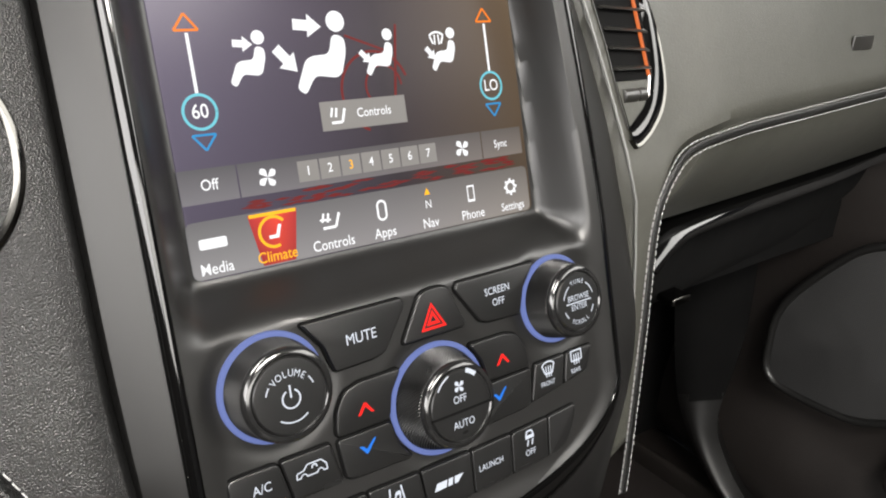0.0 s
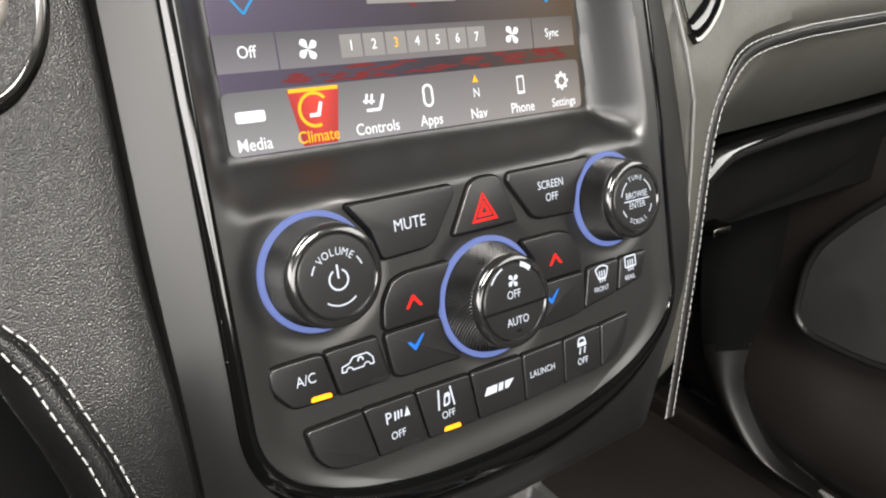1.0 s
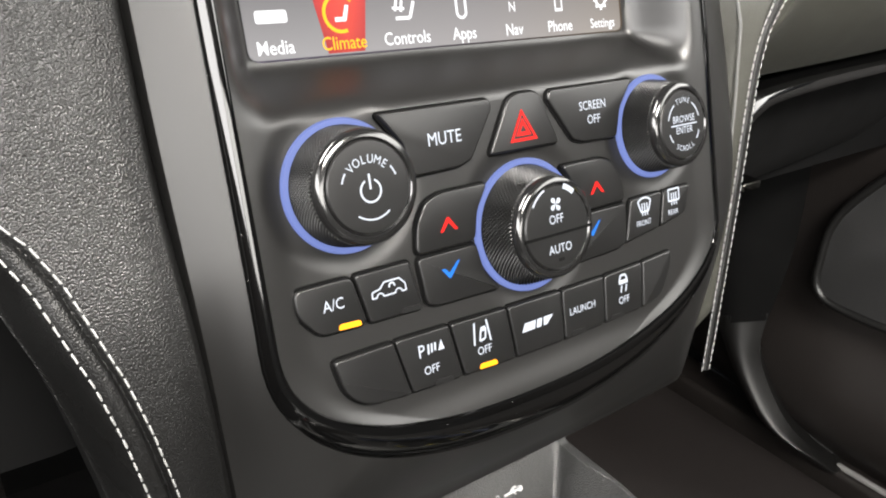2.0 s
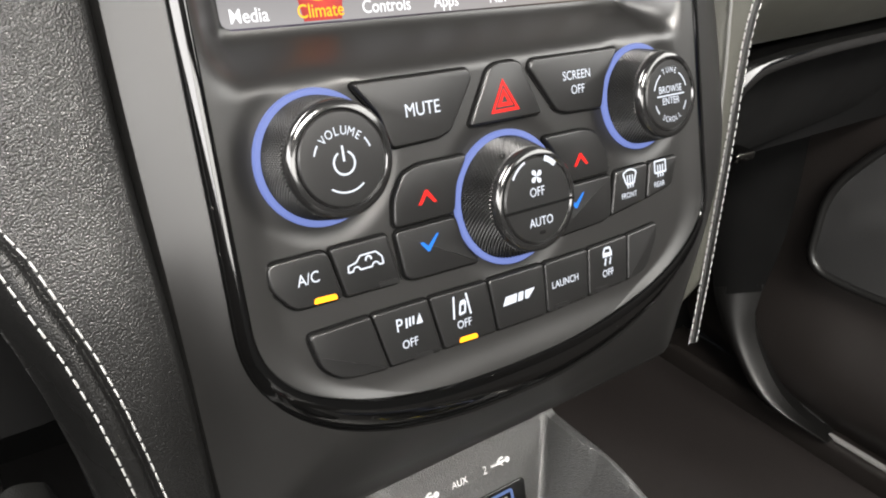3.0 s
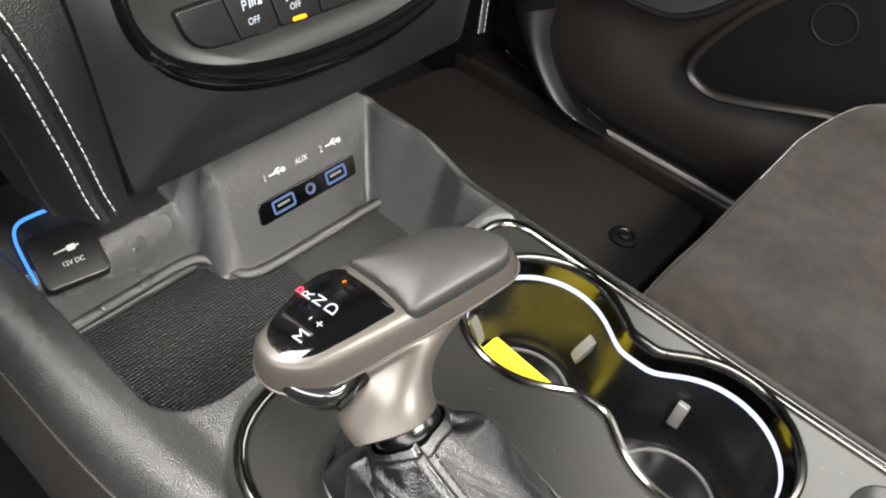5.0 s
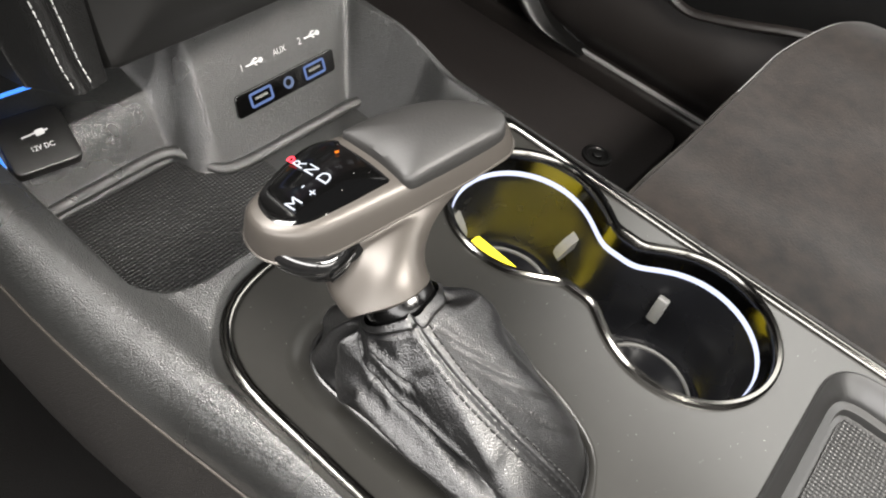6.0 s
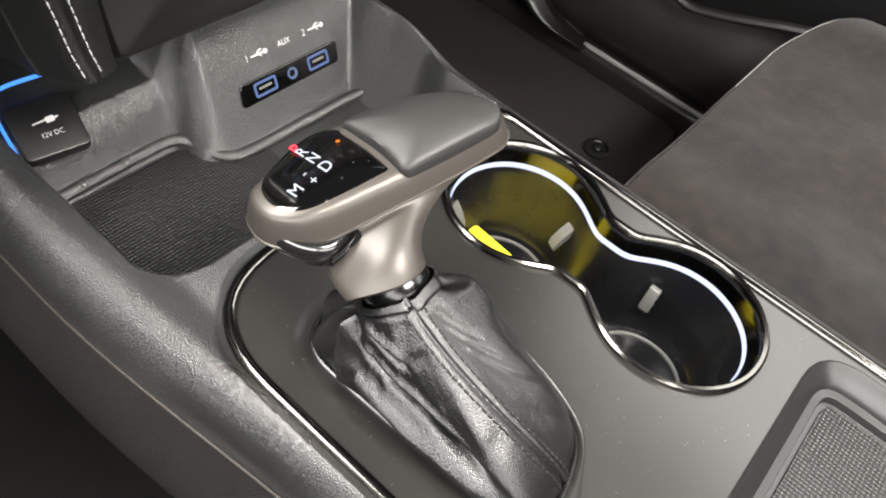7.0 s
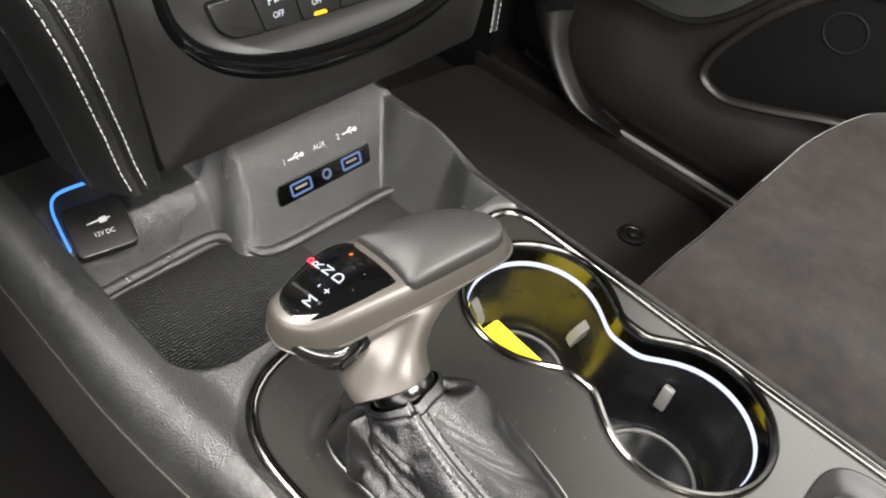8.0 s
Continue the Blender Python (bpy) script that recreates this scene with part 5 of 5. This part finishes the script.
GATE_MID = Vector((0.073, 0.020))


def gate_at(a):
    """The opening's edge in the direction a from its middle."""
    d, far = Vector((math.cos(a), math.sin(a))), 0.0
    for p, q in zip(GATE, GATE[1:] + GATE[:1]):
        p, e = p - GATE_MID, q - p
        den = d.x * e.y - d.y * e.x
        if abs(den) > 1e-12:
            s, t = (p.x * e.y - p.y * e.x) / den, (p.x * d.y - p.y * d.x) / den
            if s > 0 and -1e-6 <= t <= 1 + 1e-6:
                far = max(far, s)
    return GATE_MID + d * far


GATE_EDGE = [gate_at(radians(i)) for i in range(361)]


def seam_at(f):
    return radians(240 + 30 * max(0.0, 1 - f) ** 0.8)


def ridge(x, wide):
    return math.exp(-(x / wide) ** 2)


def fold(x, deep, lip, sharp, soft):
    """A fold across x: a lip that overhangs a sharp hollow, easing out below."""
    if x > 0:
        return lip * ridge(x - 0.045, 0.05) - deep * math.exp(-x / sharp)
    return -deep * ridge(x, soft)


def boot_point(a, f):
    deg = math.degrees(a) % 360
    k = int(deg)
    edge_2d = GATE_EDGE[k].lerp(GATE_EDGE[k + 1], deg - k)
    c, s = math.cos(a), math.sin(a)
    top = BT + Vector((0.0158 * c, 0.0113 * s, -0.0108 * s))
    base_z = DECK - 0.007
    k = 0.62 * f + 0.38 * smooth01(f)
    p = Vector((edge_2d.x + (top.x - edge_2d.x) * k, edge_2d.y + (top.y - edge_2d.y) * k, base_z + (top.z - base_z) * (0.35 * f + 0.65 * f ** 0.62)))
    mid = Vector((GATE_MID.x, GATE_MID.y, 0)).lerp(Vector((BT.x, BT.y, 0)), k)
    d = Vector((p.x - mid.x, p.y - mid.y, 0)).normalized()
    w = math.sin(math.pi * min(1.0, max(0.0, f)))
    hem = smooth01((0.95 - f) / 0.08)
    r = 0.0025 * w
    wob = 0.02 * noise.noise(Vector((3 * c, 3 * s, 0.5)))
    # the long fold on the driver's side, from the collar's front down to the rear
    line = 0.60 - 0.0030 * max(0.0, deg - 150) - 0.00004 * max(0.0, deg - 185) ** 2 + 0.016 * max(0.0, 150 - deg) + wob
    strong = smooth01((deg - 134) / 16) * smooth01((246 - deg) / 22)
    r += strong * hem * fold(f - line, 0.0220, 0.0030, 0.022, 0.070)
    # the roll under it
    roll = 0.33 - 0.0024 * max(0.0, deg - 134) + wob
    r += 0.0070 * strong * ridge(f - roll, 0.085) * smooth01(f / 0.06)
    # the shorter tuck beside the collar
    tuck = 0.80 - 0.0036 * (deg - 168) + 0.5 * wob
    r += smooth01((deg - 158) / 12) * smooth01((216 - deg) / 14) * hem * fold(f - tuck, 0.0060, 0.0022, 0.014, 0.035)
    # upright pleat at the front with the hollow beside it
    rise = smooth01(f / 0.12) * smooth01((0.86 - f) / 0.15)
    r += rise * (0.0065 * ridge(deg - 134, 5.5) - 0.0085 * ridge(deg - 125.5, 4.0) + 0.0030 * ridge(deg - 118, 4.0) - 0.0050 * ridge(deg - 108, 4.5) + 0.0040 * ridge(deg - 99, 5.0))
    # ear under the collar on the passenger's side, with its pocket, and the slack side below
    r += 0.0115 * ridge(deg - 322, 20) * smooth01((f - 0.40) / 0.40) * smooth01((0.90 - f) / 0.03)
    r -= 0.0040 * ridge(deg - 322, 12) * ridge(f - 0.925, 0.02)
    p.z -= 0.0085 * ridge(deg - 320, 13) * ridge(f - 0.925, 0.030)
    r += w * (0.0030 * ridge(deg - 292, 13) - 0.0050 * ridge(deg - 316, 11) * (1 - f) - 0.0040 * ridge(deg - 14, 9) + 0.003 * ridge(deg - 350, 12) - 0.004 * ridge(deg - 60, 10))
    # slanting creases across the rear
    for at, wide, where, deep, tilt in ((226, 13, 0.88, 0.0006, 0.3), (229, 15, 0.71, 0.0007, 0.25), (238, 10, 0.56, 0.0005, 0.4), (244, 9, 0.37, 0.0006, 0.3), (270, 10, 0.82, 0.0006, -0.5), (277, 13, 0.66, 0.0010, -0.6), (282, 12, 0.50, 0.0012, -0.7), (279, 8, 0.38, 0.0008, -0.8), (284, 12, 0.26, 0.0010, -0.8)):
        g = (f + wob - where - tilt * radians(deg - at)) / 0.034
        r -= deep * ridge(deg - at, wide) * (math.exp(-g * g) - 0.6 * math.exp(-(g - 1.5) ** 2)) * hem
    r += 0.0008 * noise.noise(Vector((4 * c, 4 * s, 5 * f))) * w + 0.00022 * noise.noise(Vector((12 * c, 12 * s, 12 * f))) * w
    # sewn hem round the collar
    r += 0.0010 * ridge(f - 0.965, 0.02) - 0.0014 * ridge(f - 0.925, 0.012)
    # raised seam down the rear with its groove
    reach = (Vector((p.x, p.y, 0)) - mid).length + 0.004
    x = (deg - math.degrees(seam_at(f))) * radians(1) * reach
    r += 0.0016 * ridge(x - 0.0028, 0.0034) - 0.0022 * ridge(x, 0.0011) + 0.0004 * ridge(x + 0.0032, 0.0030)
    return p + d * r


part("boot", loft([[boot_point(2 * math.pi * i / 420, j / 130) for i in range(420)] for j in range(131)], caps=(False, False)), BOOT, shifter, "creased black leather boot")
for off in (-0.0036, 0.0042):
    line = []
    for j in range(3, 58):
        f = j / 60
        mid = Vector((GATE_MID.x, GATE_MID.y)).lerp(Vector((BT.x, BT.y)), 0.62 * f + 0.38 * smooth01(f))
        p = boot_point(seam_at(f), f)
        reach = (p.xy - mid).length + 0.004
        p = boot_point(seam_at(f) + off / reach, f)
        line.append(p + (p - Vector((0.0705, 0.05, 0.40))).normalized() * 0.0002)
    part("seam_stitching", stitches(line, length=0.0024, gap=0.0010, r=0.0005, up=(-0.3, -0.6, 0.7)), DARKTHREAD, shifter)

# ---- passenger seat ----
seat = thing("passenger_seat", pose(0.57, -0.25, 0.08), "dark suede passenger seat with stitched edge", "car seat")


def cushion(a, b):
    """A bolstered cushion with rounded front corners."""
    x = 0.290 + 0.50 * a
    front = 0.074 - 0.30 * max(0.0, a - 0.66) ** 1.6 - 0.02 * (1 - smooth01(a / 0.08))
    y = front + (-0.62 - front) * b ** 1.25
    e = smooth01(b / 0.07)
    z = 0.330 - 0.12 * (1 - e) ** 2.0 + 0.012 * math.sin(3 * b)
    side = min(a, (1 - a) * 1.6)
    z -= 0.06 * (1 - smooth01(side / 0.10)) ** 2
    z += 0.008 * math.exp(-((a - 0.86) / 0.10) ** 2) + 0.008 * math.exp(-((a - 0.14) / 0.10) ** 2)
    z += 0.004 * noise.noise(Vector((x * 12, y * 12, 1)))
    return (x, y, z)


part("cushion", grid(cushion, 80, 70, thick=(0, 0, -0.14)), SUEDE, seat, "brown-black suede cushion")
part("stitching", stitches([Vector(cushion(0.50 + 0.012 * i, 0.050)) + Vector((0, 0, 0.0012)) for i in range(40)], r=0.0005), THREAD, seat, "pale stitching along the front edge")
part("piping", sweep([Vector(cushion(0.02 + 0.012 * i, 0.05)) for i in range(80)], 0.0014, 0.001, n=6), SUEDE, seat)
part("base", box(0.33, 0.82, -0.55, 0.0, 0.05, 0.22, 0.02), VOID, seat)

# ---- footwell and door ----
whole("floor_mat", slab(rounded([(0.285, 0.13), (0.795, 0.13), (0.795, 0.60), (0.285, 0.66)], 0.03, 5), 0.055, 0.074, 0.004), MAT, "dark rubber passenger floor mat", "floor mat")
rv = thing("mat_fastener", pose(0.664, 0.19, 0.074), "round black floor mat fastener", "fastener")
part("ring", lathe([(0.020, 0), (0.019, 0.003), (0.014, 0.004), (0.012, 0.002)], caps=(False, True)), SATIN, rv, m=pose(0.664, 0.19, 0.074))
part("knob", lathe([(0.007, 0.001), (0.007, 0.005), (0.005, 0.006)]), SATIN, rv, m=pose(0.664, 0.19, 0.074))
sill = thing("door_sill", pose(0.81, 0.2, 0.05), "black door sill with pale scuff strip", "door sill")
part("cover", box(0.798, 0.86, -0.9, 0.60, 0.04, 0.098, 0.008), DOOR, sill)
part("scuff_strip", box(0.806, 0.813, 0.05, 0.318, 0.098, 0.1015, 0.001), THREAD, sill, "pale metal scuff strip")
KL = spline([(0.772, 0.55, 0.53), (0.772, 0.52, 0.36), (0.772, 0.500, 0.262), (0.772, 0.478, 0.205), (0.774, 0.425, 0.140), (0.778, 0.382, 0.112), (0.80, 0.31, 0.098)], 30)
KR = spline([(0.830, 0.46, 0.53), (0.825, 0.445, 0.36), (0.806, 0.438, 0.290), (0.790, 0.438, 0.220), (0.790, 0.420, 0.172), (0.792, 0.370, 0.122), (0.806, 0.31, 0.099)], 30)


def kick(a, b):
    k = min(29, int(a * 30))
    p, q = KL[k].lerp(KL[k + 1], a * 30 - k), KR[k].lerp(KR[k + 1], a * 30 - k)
    return p.lerp(q, b) + Vector((-0.014 * math.sin(math.pi * b), 0, 0.004 * math.sin(math.pi * b)))


part("kick_panel", grid(lambda a, b: kick(0.56 + 0.44 * a, b), 24, 14, thick=(0.03, 0.02, 0)), SATIN, sill, "smooth black kick panel")
# upper part of the kick panel, coloured near-black for the footwell's shade
part("kick_shade", grid(lambda a, b: kick(0.58 * a, b), 16, 14, thick=(0.03, 0.02, 0)), VOID, sill, "upper kick panel, near-black with the footwell's shade")

door = thing("passenger_door", pose(0.86, 0.1, 0.1), "dark plastic door trim with speaker and map pocket", "car door")


def door_point(a, b):
    y = -0.9 + 1.55 * a
    z = 0.10 + 0.66 * b
    x = 0.806 + 0.016 * smooth01((z - 0.16) / 0.10) + 0.02 * smooth01((0.14 - z) / 0.05) + 0.35 * max(0, y - 0.36) ** 1.3
    return (x, y, z)


part("panel", grid(door_point, 60, 40, thick=(0.06, 0, 0)), DOOR, door)
SPK = rounded([(0.398, 0.298), (0.400, 0.390), (0.365, 0.445), (0.315, 0.504), (0.215, 0.512), (0.172, 0.440), (0.180, 0.395), (0.235, 0.328), (0.280, 0.298), (0.340, 0.294)], 0.035, 6)
flip = Matrix(((0, 0, -1, 0.80), (1, 0, 0, 0), (0, 1, 0, 0), (0, 0, 0, 1)))
spk = part("speaker_grille", slab(SPK, -0.035, 0.002, 0.003), CLOTH, door, "grey speaker grille", m=flip)
part("speaker_rim", sweep([(p.x, p.y, 0.001) for p in SPK], 0.005, 0.006, closed=True, n=12), SATIN, spk, m=flip)
part("badge", slab(rect(0.257, 0.289, 0.468, 0.477, 0.003), 0.003, 0.0052), GLOSS, spk, m=flip)
PKT = rounded([(0.240, 0.245), (0.230, 0.285), (0.190, 0.353), (0.127, 0.417), (-0.10, 0.46), (-0.30, 0.46), (-0.30, 0.33), (0.058, 0.279), (0.142, 0.247), (0.200, 0.230)], [0.02, 0.02, 0.03, 0.04, 0.02, 0.02, 0.02, 0.03, 0.03, 0.02], 5)
# solid near-black slab stands in for the pocket's shaded hollow
part("pocket_shade", slab(PKT, -0.04, 0.002), VOID, door, "near-black slab for the shaded map pocket", m=flip)
part("pocket_lip", sweep([(p.x, p.y, 0.002) for p in PKT], 0.006, 0.008, closed=True, n=12), DOOR, door, m=flip)
part("pocket_ring", sweep([(0.106 + 0.024 * math.cos(k / 20 * 2 * math.pi), 0.372 + 0.022 * math.sin(k / 20 * 2 * math.pi), 0.004) for k in range(20)], 0.001, 0.001, closed=True, n=6), SATIN, door, m=flip)
